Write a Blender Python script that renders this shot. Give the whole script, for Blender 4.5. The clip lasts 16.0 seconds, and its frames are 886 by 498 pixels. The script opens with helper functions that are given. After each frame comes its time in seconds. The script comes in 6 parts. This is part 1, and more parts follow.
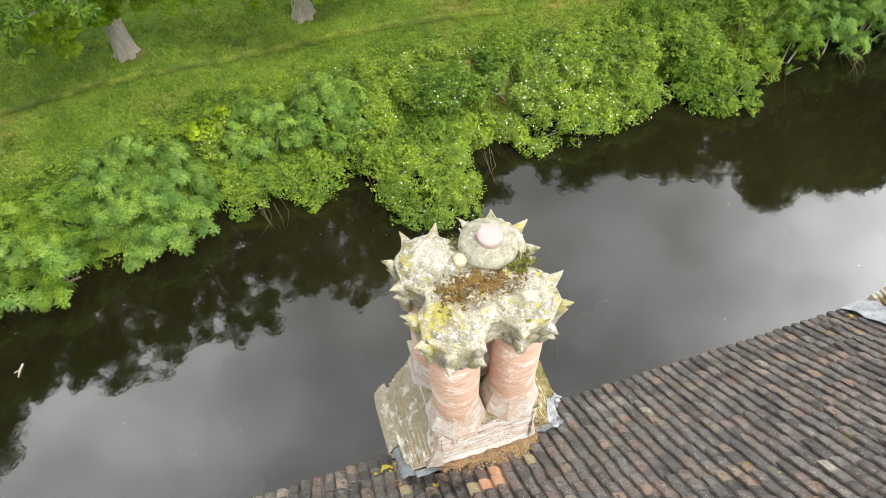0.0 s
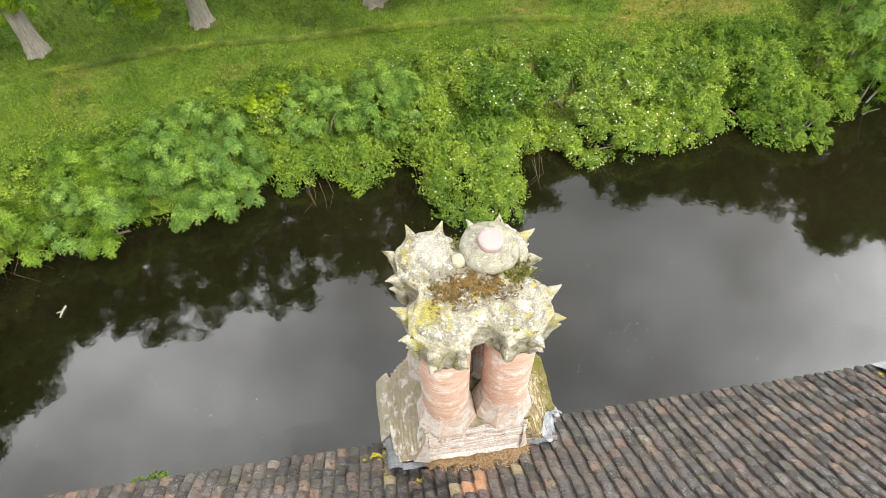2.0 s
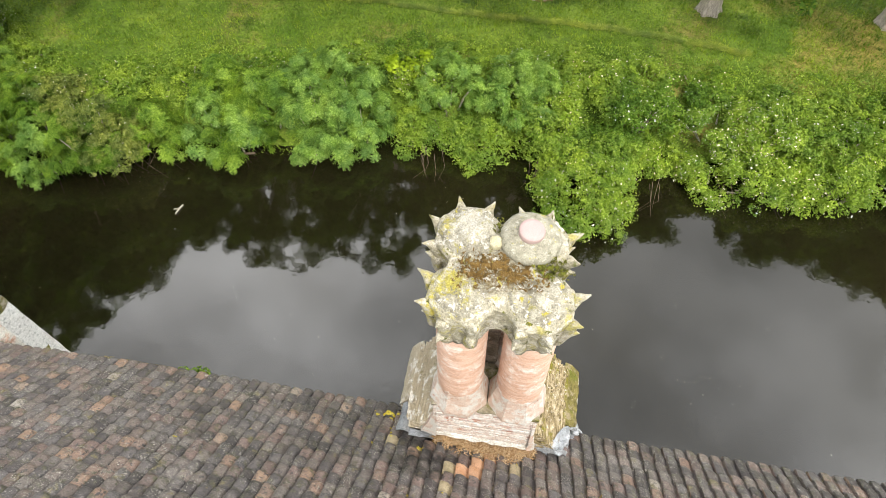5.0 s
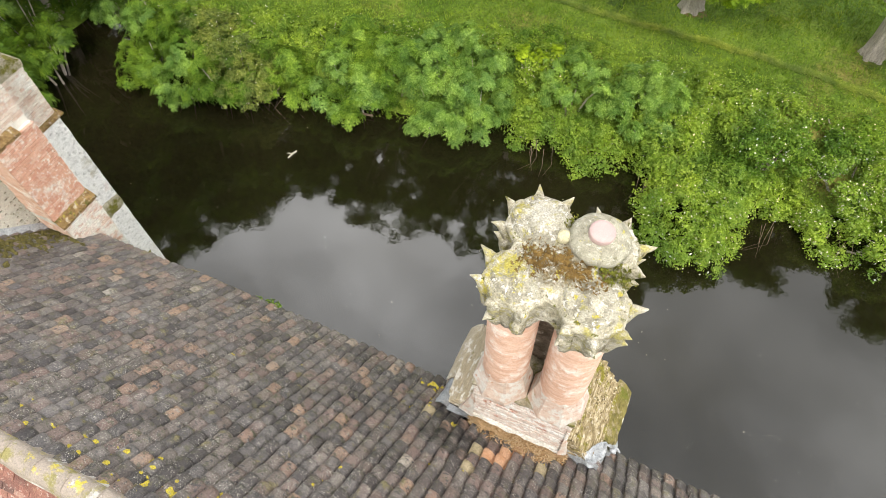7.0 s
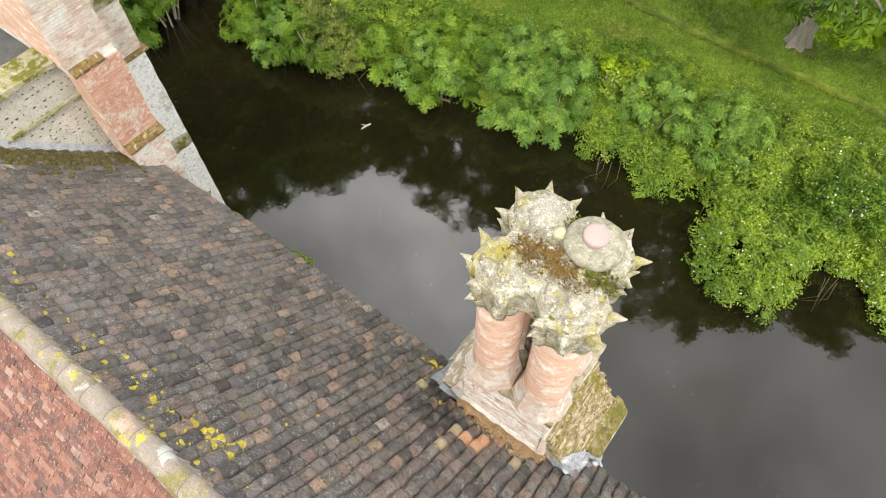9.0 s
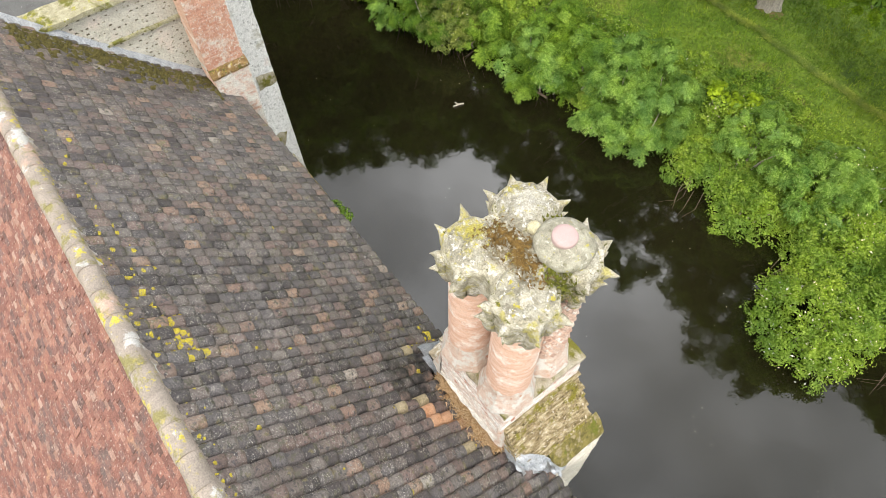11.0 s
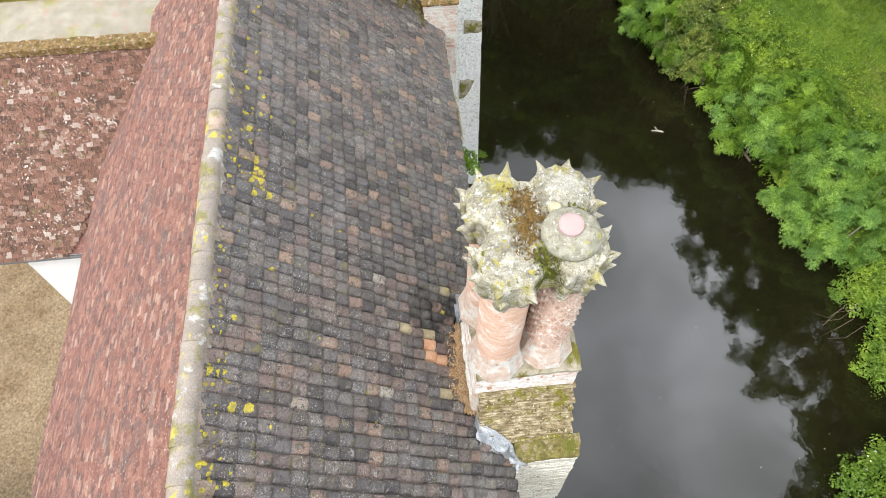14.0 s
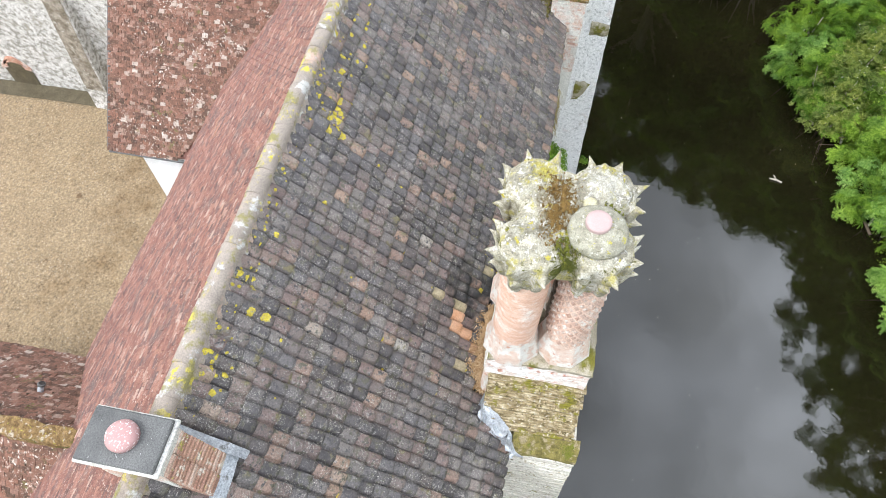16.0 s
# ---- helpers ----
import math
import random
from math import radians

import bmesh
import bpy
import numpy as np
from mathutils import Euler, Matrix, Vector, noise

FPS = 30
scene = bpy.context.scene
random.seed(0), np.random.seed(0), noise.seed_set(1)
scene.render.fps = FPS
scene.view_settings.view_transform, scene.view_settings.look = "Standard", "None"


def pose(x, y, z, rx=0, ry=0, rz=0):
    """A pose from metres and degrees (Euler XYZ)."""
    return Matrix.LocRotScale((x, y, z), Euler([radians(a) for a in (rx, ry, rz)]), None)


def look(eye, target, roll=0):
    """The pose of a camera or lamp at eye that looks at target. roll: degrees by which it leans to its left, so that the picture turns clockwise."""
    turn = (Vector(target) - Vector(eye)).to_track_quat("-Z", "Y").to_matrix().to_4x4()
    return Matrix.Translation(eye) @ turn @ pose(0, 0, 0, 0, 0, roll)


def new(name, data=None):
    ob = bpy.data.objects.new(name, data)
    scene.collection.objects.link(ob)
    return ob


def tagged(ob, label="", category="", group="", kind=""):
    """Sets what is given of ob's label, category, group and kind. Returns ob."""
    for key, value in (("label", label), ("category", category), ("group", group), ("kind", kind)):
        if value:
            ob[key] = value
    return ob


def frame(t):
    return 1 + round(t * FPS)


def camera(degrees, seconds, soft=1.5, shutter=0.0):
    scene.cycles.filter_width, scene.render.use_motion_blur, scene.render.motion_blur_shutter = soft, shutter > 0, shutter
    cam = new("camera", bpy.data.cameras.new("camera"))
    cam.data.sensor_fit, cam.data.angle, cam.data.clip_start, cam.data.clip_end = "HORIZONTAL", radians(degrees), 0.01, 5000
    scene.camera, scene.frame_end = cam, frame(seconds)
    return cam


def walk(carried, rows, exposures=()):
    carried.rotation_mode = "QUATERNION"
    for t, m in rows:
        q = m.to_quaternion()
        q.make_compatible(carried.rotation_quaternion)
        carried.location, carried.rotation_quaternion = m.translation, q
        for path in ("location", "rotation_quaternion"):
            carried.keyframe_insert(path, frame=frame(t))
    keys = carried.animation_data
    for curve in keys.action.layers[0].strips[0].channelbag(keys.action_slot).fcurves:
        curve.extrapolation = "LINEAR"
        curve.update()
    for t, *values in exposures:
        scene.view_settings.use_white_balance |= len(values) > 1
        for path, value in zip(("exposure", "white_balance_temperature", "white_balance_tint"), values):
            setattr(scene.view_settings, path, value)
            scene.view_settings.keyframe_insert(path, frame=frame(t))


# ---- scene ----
cam = camera(68.3, 16.0, soft=0.55)
PATH = [
    (0, (0.097, -0.265, 19.898), (0.356, 0.650, 18.490), -2.2),
    (0.5, (0.184, -0.303, 19.907), (0.423, 0.618, 18.499), -2.1),
    (1, (0.334, -0.354, 19.922), (0.539, 0.575, 18.513), -2.0),
    (1.5, (0.510, -0.360, 19.903), (0.675, 0.576, 18.493), -1.8),
    (2, (0.705, -0.405, 19.895), (0.830, 0.537, 18.485), -1.6),
    (2.5, (0.896, -0.455, 19.881), (0.980, 0.490, 18.471), -1.4),
    (3, (1.092, -0.542, 19.871), (1.134, 0.405, 18.459), -1.3),
    (3.5, (1.283, -0.594, 19.853), (1.277, 0.354, 18.442), -1.1),
    (4, (1.425, -0.618, 19.843), (1.371, 0.326, 18.431), -0.9),
    (4.2, (1.459, -0.629, 19.835), (1.385, 0.315, 18.423), -0.8),
    (6.3, (1.873, -0.681, 19.779), (1.536, 0.184, 18.356), -1.4),
    (6.5, (1.913, -0.697, 19.777), (1.554, 0.159, 18.353), -1.4),
    (7, (2.036, -0.734, 19.762), (1.629, 0.100, 18.339), -1.4),
    (7.5, (2.198, -0.731, 19.760), (1.753, 0.082, 18.335), -1.3),
    (8, (2.407, -0.661, 19.789), (1.924, 0.128, 18.363), -1.1),
    (8.5, (2.694, -0.589, 19.802), (2.173, 0.173, 18.375), -1.0),
    (9, (3.006, -0.542, 19.821), (2.440, 0.187, 18.393), -0.8),
    (9.2, (3.128, -0.499, 19.824), (2.546, 0.216, 18.396), -0.7),
    (11.3, (4.517, 0.407, 19.865), (3.766, 0.918, 18.428), -0.5),
    (11.5, (4.668, 0.483, 19.857), (3.901, 0.979, 18.423), -0.2),
    (12, (5.021, 0.795, 19.870), (4.218, 1.222, 18.434), 0.0),
    (12.5, (5.358, 1.102, 19.898), (4.523, 1.454, 18.459), 0.1),
    (13, (5.639, 1.365, 19.907), (4.779, 1.636, 18.466), 0.1),
    (13.5, (5.818, 1.581, 19.921), (4.939, 1.769, 18.478), 0.1),
    (14, (5.936, 1.869, 19.964), (5.046, 1.967, 18.520), 0.1),
    (14.5, (6.039, 2.118, 19.952), (5.148, 2.124, 18.505), 0.1),
    (15, (6.156, 2.401, 19.984), (5.270, 2.321, 18.535), -0.2),
    (15.5, (6.294, 2.656, 19.975), (5.420, 2.511, 18.524), -0.3),
    (16, (6.378, 2.847, 19.984), (5.508, 2.679, 18.533), -0.1),
]
walk(cam, [(t, look(eye, target, roll)) for t, eye, target, roll in PATH],
     exposures=[(0, 1.18, 6600, 10), (4, 1.15, 6700, 10), (7, 1.08, 6750, 10), (9, 1.0, 6800, 10), (12, 0.99, 6500, 10), (14.5, 1.01, 6200, 10), (16, 1.07, 6000, 10)])

# ---- light ----
world = bpy.data.worlds.new("overcast_sky")
scene.world = world
world.use_nodes = True
wt = world.node_tree
wt.nodes.clear()
SUN_EL, SUN_AZ = 52.0, 150.0
sky = wt.nodes.new("ShaderNodeTexSky")
sky.sky_type, sky.sun_disc = "NISHITA", False
sky.sun_elevation, sky.sun_rotation = radians(SUN_EL), radians(SUN_AZ)
sky.dust_density = 3.0
tc = wt.nodes.new("ShaderNodeTexCoord")
cloud = wt.nodes.new("ShaderNodeTexNoise")
cloud.inputs["Scale"].default_value = 6.0
cloud.inputs["Detail"].default_value = 5.0
cloud.inputs["Roughness"].default_value = 0.5
ramp = wt.nodes.new("ShaderNodeValToRGB")
ramp.color_ramp.elements[0].position, ramp.color_ramp.elements[0].color = 0.34, (0.72, 0.73, 0.75, 1)
ramp.color_ramp.elements[1].position, ramp.color_ramp.elements[1].color = 0.66, (1.30, 1.32, 1.36, 1)
dim = wt.nodes.new("ShaderNodeVectorMath")
dim.operation = "SCALE"
dim.inputs["Scale"].default_value = 0.1
mixw = wt.nodes.new("ShaderNodeMix")
mixw.data_type = "RGBA"
mixw.inputs[0].default_value = 0.88
bg = wt.nodes.new("ShaderNodeBackground")
bg.inputs["Strength"].default_value = 1.0
out = wt.nodes.new("ShaderNodeOutputWorld")
wt.links.new(tc.outputs["Generated"], cloud.inputs["Vector"])
wt.links.new(cloud.outputs["Fac"], ramp.inputs["Fac"])
wt.links.new(sky.outputs["Color"], dim.inputs[0])
wt.links.new(dim.outputs["Vector"], mixw.inputs[6])
# the cloud is thinnest, and so brightest, in the north-west and low in the east
sep = wt.nodes.new("ShaderNodeVectorMath")
sep.operation = "DOT_PRODUCT"
sep.inputs[1].default_value = Vector((-0.37, 0.47, 0.80)).normalized()
curve = wt.nodes.new("ShaderNodeMath")
curve.operation, curve.use_clamp = "POWER", True
curve.inputs[1].default_value = 42.0
clip0 = wt.nodes.new("ShaderNodeMath")
clip0.operation = "MAXIMUM"
clip0.inputs[1].default_value = 0.0
lift = wt.nodes.new("ShaderNodeMapRange")
lift.inputs["To Min"].default_value, lift.inputs["To Max"].default_value = 0.80, 2.60
lobe = wt.nodes.new("ShaderNodeVectorMath")
lobe.operation = "DOT_PRODUCT"
lobe.inputs[1].default_value = Vector((0.75, 0.20, 0.63)).normalized()
clip1 = wt.nodes.new("ShaderNodeMath")
clip1.operation = "MAXIMUM"
clip1.inputs[1].default_value = 0.0
curve1 = wt.nodes.new("ShaderNodeMath")
curve1.operation = "POWER"
curve1.inputs[1].default_value = 22.0
more = wt.nodes.new("ShaderNodeMath")
more.operation = "MULTIPLY_ADD"
more.inputs[1].default_value = 3.4
wt.links.new(tc.outputs["Generated"], lobe.inputs[0])
wt.links.new(lobe.outputs["Value"], clip1.inputs[0])
wt.links.new(clip1.outputs[0], curve1.inputs[0])
wt.links.new(curve1.outputs[0], more.inputs[0])
wt.links.new(lift.outputs["Result"], more.inputs[2])
dome = wt.nodes.new("ShaderNodeVectorMath")
dome.operation = "SCALE"
wt.links.new(tc.outputs["Generated"], sep.inputs[0])
wt.links.new(sep.outputs["Value"], clip0.inputs[0])
wt.links.new(clip0.outputs[0], curve.inputs[0])
wt.links.new(curve.outputs[0], lift.inputs["Value"])
wt.links.new(ramp.outputs["Color"], dome.inputs[0])
wt.links.new(more.outputs[0], dome.inputs["Scale"])
wt.links.new(dome.outputs["Vector"], mixw.inputs[7])
wt.links.new(mixw.outputs[2], bg.inputs["Color"])
wt.links.new(bg.outputs["Background"], out.inputs["Surface"])

sun = new("sun", bpy.data.lights.new("sun", "SUN"))
sun.data.energy, sun.data.angle, sun.data.color = 1.5, radians(14), (1.0, 0.96, 0.9)
az = radians(SUN_AZ)
sun_dir = Vector((math.sin(az) * math.cos(radians(SUN_EL)), math.cos(az) * math.cos(radians(SUN_EL)), math.sin(radians(SUN_EL))))
sun.matrix_world = look(sun_dir * 60, (0, 0, 0))


# ---- materials ----
def nodes_of(name):
    m = bpy.data.materials.new(name)
    m.use_nodes = True
    return m, m.node_tree, m.node_tree.nodes["Principled BSDF"]


def ramp_of(nt, fac, stops):
    r = nt.nodes.new("ShaderNodeValToRGB")
    els = r.color_ramp.elements
    while len(els) < len(stops):
        els.new(0.5)
    for e, (p, c) in zip(els, stops):
        e.position, e.color = p, (*c, 1)
    nt.links.new(fac, r.inputs["Fac"])
    return r.outputs["Color"]


def noise_of(nt, vec, scale, detail=4.0, rough=0.55, stretch=None):
    if stretch:
        mp = nt.nodes.new("ShaderNodeMapping")
        mp.inputs["Scale"].default_value = stretch
        nt.links.new(vec, mp.inputs["Vector"])
        vec = mp.outputs["Vector"]
    n = nt.nodes.new("ShaderNodeTexNoise")
    n.inputs["Scale"].default_value, n.inputs["Detail"].default_value, n.inputs["Roughness"].default_value = scale, detail, rough
    nt.links.new(vec, n.inputs["Vector"])
    return n.outputs["Fac"]


def blend(nt, fac, a, b, mode="MIX"):
    m = nt.nodes.new("ShaderNodeMix")
    m.data_type, m.blend_type = "RGBA", mode
    if isinstance(fac, (int, float)):
        m.inputs[0].default_value = fac
    else:
        nt.links.new(fac, m.inputs[0])
    for sock, v in ((6, a), (7, b)):
        if isinstance(v, tuple):
            m.inputs[sock].default_value = (*v, 1)
        else:
            nt.links.new(v, m.inputs[sock])
    return m.outputs[2]


def step_of(nt, val, lo, hi):
    m = nt.nodes.new("ShaderNodeMapRange")
    m.inputs["From Min"].default_value, m.inputs["From Max"].default_value = lo, hi
    nt.links.new(val, m.inputs["Value"])
    return m.outputs["Result"]


def math_of(nt, op, a, b=0.0):
    m = nt.nodes.new("ShaderNodeMath")
    m.operation = op
    for i, v in enumerate((a, b)):
        if isinstance(v, (int, float)):
            m.inputs[i].default_value = v
        else:
            nt.links.new(v, m.inputs[i])
    return m.outputs[0]


def bump_of(nt, bsdf, height, strength, dist):
    b = nt.nodes.new("ShaderNodeBump")
    b.inputs["Strength"].default_value, b.inputs["Distance"].default_value = strength, dist
    nt.links.new(height, b.inputs["Height"])
    nt.links.new(b.outputs["Normal"], bsdf.inputs["Normal"])


def surface(name, stops, scale=6.0, grain=60.0, patches=(), rough=0.9, bump=0.5, dist=0.01, vary=None, stretch=None, spec=0.3, metal=0.0, mottle=1.0):
    """A weathered surface: a base of noise, patches (colour, scale, threshold, softness[, (x, y, z, reach) of a stain]) laid over it, fine relief;
    vary: (source 'object' or 'island', stops, strength) tints piece by piece."""
    m, nt, b = nodes_of(name)
    pos = nt.nodes.new("ShaderNodeNewGeometry")
    vec = pos.outputs["Position"]
    col = ramp_of(nt, noise_of(nt, vec, scale, 6.0, 0.6, stretch), stops)
    fine = noise_of(nt, vec, grain, 4.0, 0.6, stretch)
    if vary:
        src, vstops, amount = vary
        if src == "object":
            rnd = nt.nodes.new("ShaderNodeObjectInfo").outputs["Random"]
        else:
            rnd = pos.outputs["Random Per Island"]
        vc = ramp_of(nt, rnd, vstops)
        col = blend(nt, amount, col, vc)
    for i, p in enumerate(patches):
        off = nt.nodes.new("ShaderNodeVectorMath")
        off.operation = "ADD"
        off.inputs[1].default_value = (3.1 * i + 1.7, 5.3 * i, 2.9 * i)
        nt.links.new(vec, off.inputs[0])
        f = step_of(nt, noise_of(nt, off.outputs[0], p[1], 7.0, 0.68), p[2], p[2] + p[3])
        if len(p) > 4 and isinstance(p[4], float):
            f = math_of(nt, "MULTIPLY", f, step_of(nt, noise_of(nt, off.outputs[0], p[4], 3.0), 0.47, 0.60))
        elif len(p) > 4:
            far = nt.nodes.new("ShaderNodeVectorMath")
            far.operation = "DISTANCE"
            far.inputs[1].default_value = p[4][:3]
            nt.links.new(vec, far.inputs[0])
            near = math_of(nt, "SUBTRACT", p[4][3], far.outputs["Value"])
            near = math_of(nt, "ADD", math_of(nt, "MULTIPLY", near, 1.0 / p[4][3]), math_of(nt, "MULTIPLY", math_of(nt, "SUBTRACT", noise_of(nt, vec, p[1], 7.0, 0.7), 0.5), 4.0))
            f = step_of(nt, near, 0.1, 0.1 + p[3])
        col = blend(nt, f, col, p[0])
    shade = ramp_of(nt, fine, [(0.3, (0.55, 0.55, 0.55)), (0.7, (1.32, 1.32, 1.32))])
    col = blend(nt, mottle, col, shade, "MULTIPLY")
    nt.links.new(col, b.inputs["Base Color"])
    b.inputs["Roughness"].default_value = rough
    b.inputs["Metallic"].default_value = metal
    b.inputs["Specular IOR Level"].default_value = spec
    h = math_of(nt, "ADD", fine, noise_of(nt, vec, grain * 0.22, 5.0, 0.6))
    bump_of(nt, b, h, bump, dist)
    return m


def leaf_mat(name, stops, rough=0.5):
    m, nt, b = nodes_of(name)
    g = nt.nodes.new("ShaderNodeNewGeometry")
    col = ramp_of(nt, g.outputs["Random Per Island"], stops)
    patch = ramp_of(nt, noise_of(nt, g.outputs["Position"], 0.45, 3.0), [(0.35, (0.78, 0.84, 0.80)), (0.65, (1.25, 1.15, 0.95))])
    col = blend(nt, 1.0, col, patch, "MULTIPLY")
    tuft = ramp_of(nt, noise_of(nt, g.outputs["Position"], 1.8, 2.0), [(0.35, (0.72, 0.78, 0.8)), (0.65, (1.25, 1.2, 1.1))])
    col = blend(nt, 1.0, col, tuft, "MULTIPLY")
    nt.links.new(col, b.inputs["Base Color"])
    b.inputs["Roughness"].default_value = rough
    b.inputs["Specular IOR Level"].default_value = 0.25
    tr = nt.nodes.new("ShaderNodeBsdfTranslucent")
    nt.links.new(col, tr.inputs["Color"])
    mx = nt.nodes.new("ShaderNodeMixShader")
    mx.inputs[0].default_value = 0.42
    nt.links.new(b.outputs[0], mx.inputs[1])
    nt.links.new(tr.outputs[0], mx.inputs[2])
    nt.links.new(mx.outputs[0], nt.nodes["Material Output"].inputs["Surface"])
    return m


def water_mat():
    m, nt, b = nodes_of("moat_water")
    g = nt.nodes.new("ShaderNodeNewGeometry")
    col = ramp_of(nt, noise_of(nt, g.outputs["Position"], 0.12, 3.0), [(0.3, (0.008, 0.0075, 0.003)), (0.7, (0.014, 0.012, 0.005))])
    nt.links.new(col, b.inputs["Base Color"])
    b.inputs["Roughness"].default_value = 0.035
    b.inputs["IOR"].default_value = 1.70
    h = math_of(nt, "ADD", noise_of(nt, g.outputs["Position"], 1.6, 2.0), math_of(nt, "MULTIPLY", noise_of(nt, g.outputs["Position"], 7.0, 2.0), 0.25))
    bump_of(nt, b, h, 0.06, 0.05)
    return m


LICHEN, YELLOW, MOSS, WHITE = (0.36, 0.36, 0.25), (0.50, 0.40, 0.04), (0.13, 0.12, 0.02), (0.66, 0.64, 0.58)
M_water = water_mat()
M_render = surface("limewashed_stone", [(0.3, (0.60, 0.58, 0.52)), (0.7, (0.78, 0.76, 0.71))], 4.0, 40, [((0.44, 0.41, 0.33), 2.4, 0.57, 0.10), ((0.17, 0.15, 0.06), 0.9, 0.66, 0.06)], bump=0.7, dist=0.03)
M_white = surface("white_wall_paint", [(0.3, (0.80, 0.80, 0.78)), (0.7, (0.86, 0.86, 0.85))], 2.0, 50, bump=0.2)
M_brick = surface("orange_brick", [(0.35, (0.60, 0.37, 0.26)), (0.65, (0.74, 0.53, 0.41))], 3.0, 40, [((0.79, 0.71, 0.63), 3.2, 0.52, 0.12), ((0.54, 0.31, 0.21), 5.0, 0.63, 0.10)], bump=0.35, dist=0.005, vary=("island", [(0.0, (0.57, 0.34, 0.23)), (0.6, (0.66, 0.44, 0.32)), (1.0, (0.74, 0.58, 0.47))], 0.22), mottle=0.5, stretch=(1, 1, 4))
M_core = surface("shaft_joint", [(0.3, (0.58, 0.38, 0.28)), (0.7, (0.70, 0.54, 0.43))], 5.0, 60, bump=0.4)
M_pier = surface("limewashed_courses", [(0.34, (0.50, 0.45, 0.35)), (0.5, (0.72, 0.68, 0.58)), (0.66, (0.83, 0.80, 0.72))], 5.0, 45, [((0.42, 0.37, 0.26), 7.0, 0.58, 0.05), ((0.20, 0.17, 0.09), 12.0, 0.61, 0.03), ((0.24, 0.21, 0.07), 3.0, 0.62, 0.05)], bump=0.8, dist=0.02, stretch=(1, 0.7, 3.0), vary=("object", [(0.0, (0.58, 0.53, 0.43)), (1.0, (0.84, 0.81, 0.74))], 0.35))
M_limemortar = surface("white_lime_mortar", [(0.3, (0.56, 0.54, 0.48)), (0.7, (0.72, 0.70, 0.64))], 4.0, 60, bump=0.6)
M_rubble = surface("limewashed_rubble", [(0.40, (0.30, 0.28, 0.24)), (0.50, (0.56, 0.54, 0.49)), (0.62, (0.70, 0.68, 0.64))], 7.0, 40, [((0.36, 0.33, 0.27), 1.2, 0.56, 0.10)], bump=0.9, dist=0.03)
M_butt = surface("brown_weathered_stone", [(0.36, (0.16, 0.13, 0.09)), (0.62, (0.38, 0.33, 0.26))], 5.0, 50, [((0.52, 0.48, 0.41), 6.0, 0.58, 0.06)], bump=0.9, dist=0.03)
M_moss_dark = surface("dark_roof_moss", [(0.3, (0.06, 0.055, 0.018)), (0.7, (0.17, 0.145, 0.04))], 9.0, 60, bump=1.0, dist=0.03)
M_limebrick = surface("limewashed_brick", [(0.3, (0.50, 0.30, 0.22)), (0.7, (0.66, 0.55, 0.46))], 4.0, 50, [(WHITE, 3.0, 0.46, 0.10), ((0.30, 0.26, 0.16), 6.0, 0.64, 0.08)], bump=0.7, dist=0.012, vary=("island", [(0.0, (0.44, 0.22, 0.15)), (0.3, (0.60, 0.46, 0.37)), (1.0, (0.74, 0.71, 0.66))], 0.55))
M_shoulder_ob = surface("weathered_shoulder_brick", [(0.3, (0.30, 0.17, 0.12)), (0.7, (0.50, 0.34, 0.26))], 9.0, 60, [((0.58, 0.52, 0.44), 9.0, 0.56, 0.05), ((0.34, 0.30, 0.08), 7.0, 0.60, 0.04)], bump=0.7, vary=("object", [(0.0, (0.26, 0.13, 0.09)), (0.6, (0.44, 0.26, 0.18)), (1.0, (0.60, 0.50, 0.41))], 0.55))
M_cap = surface("lichened_stone", [(0.38, (0.24, 0.22, 0.16)), (0.5, (0.36, 0.335, 0.255)), (0.62, (0.47, 0.445, 0.355))], 6.0, 55, [((0.15, 0.14, 0.10), 16.0, 0.59, 0.08), ((0.68, 0.66, 0.60), 14.0, 0.555, 0.05), ((0.33, 0.30, 0.11), 6.0, 0.57, 0.08), ((0.54, 0.52, 0.45), 18.0, 0.5, 1.2, (1.12, 3.95, 13.4, 0.34)), ((0.42, 0.37, 0.08), 17.0, 0.5, 0.7, (1.0, 3.15, 13.35, 0.26)), ((0.42, 0.37, 0.08), 17.0, 0.5, 0.7, (0.85, 3.95, 13.3, 0.16)), ((0.16, 0.11, 0.04), 18.0, 0.5, 0.9, (1.55, 3.36, 13.4, 0.38)), ((0.46, 0.40, 0.07), 7.0, 0.60, 0.03), ((0.62, 0.51, 0.05), 4.5, 0.655, 0.015)], bump=1.0, dist=0.03)
M_moss = surface("mossy_courses", [(0.36, (0.16, 0.12, 0.055)), (0.5, (0.34, 0.27, 0.15)), (0.62, (0.52, 0.44, 0.29))], 11.0, 70, [((0.21, 0.19, 0.025), 3.2, 0.54, 0.08), ((0.60, 0.54, 0.43), 16.0, 0.58, 0.04), ((0.11, 0.085, 0.035), 14.0, 0.58, 0.04)], bump=1.0, dist=0.02, stretch=(1, 0.5, 2))
TILE_VARY = ("island", [(0.0, (0.034, 0.030, 0.032)), (0.18, (0.068, 0.060, 0.062)), (0.36, (0.132, 0.123, 0.124)), (0.48, (0.084, 0.068, 0.062)), (0.58, (0.180, 0.160, 0.144)), (0.68, (0.130, 0.094, 0.082)), (0.78, (0.208, 0.142, 0.124)), (0.88, (0.150, 0.138, 0.128)), (0.95, (0.255, 0.165, 0.125)), (0.985, (0.33, 0.215, 0.145)), (1.0, (0.40, 0.37, 0.32))], 0.72)
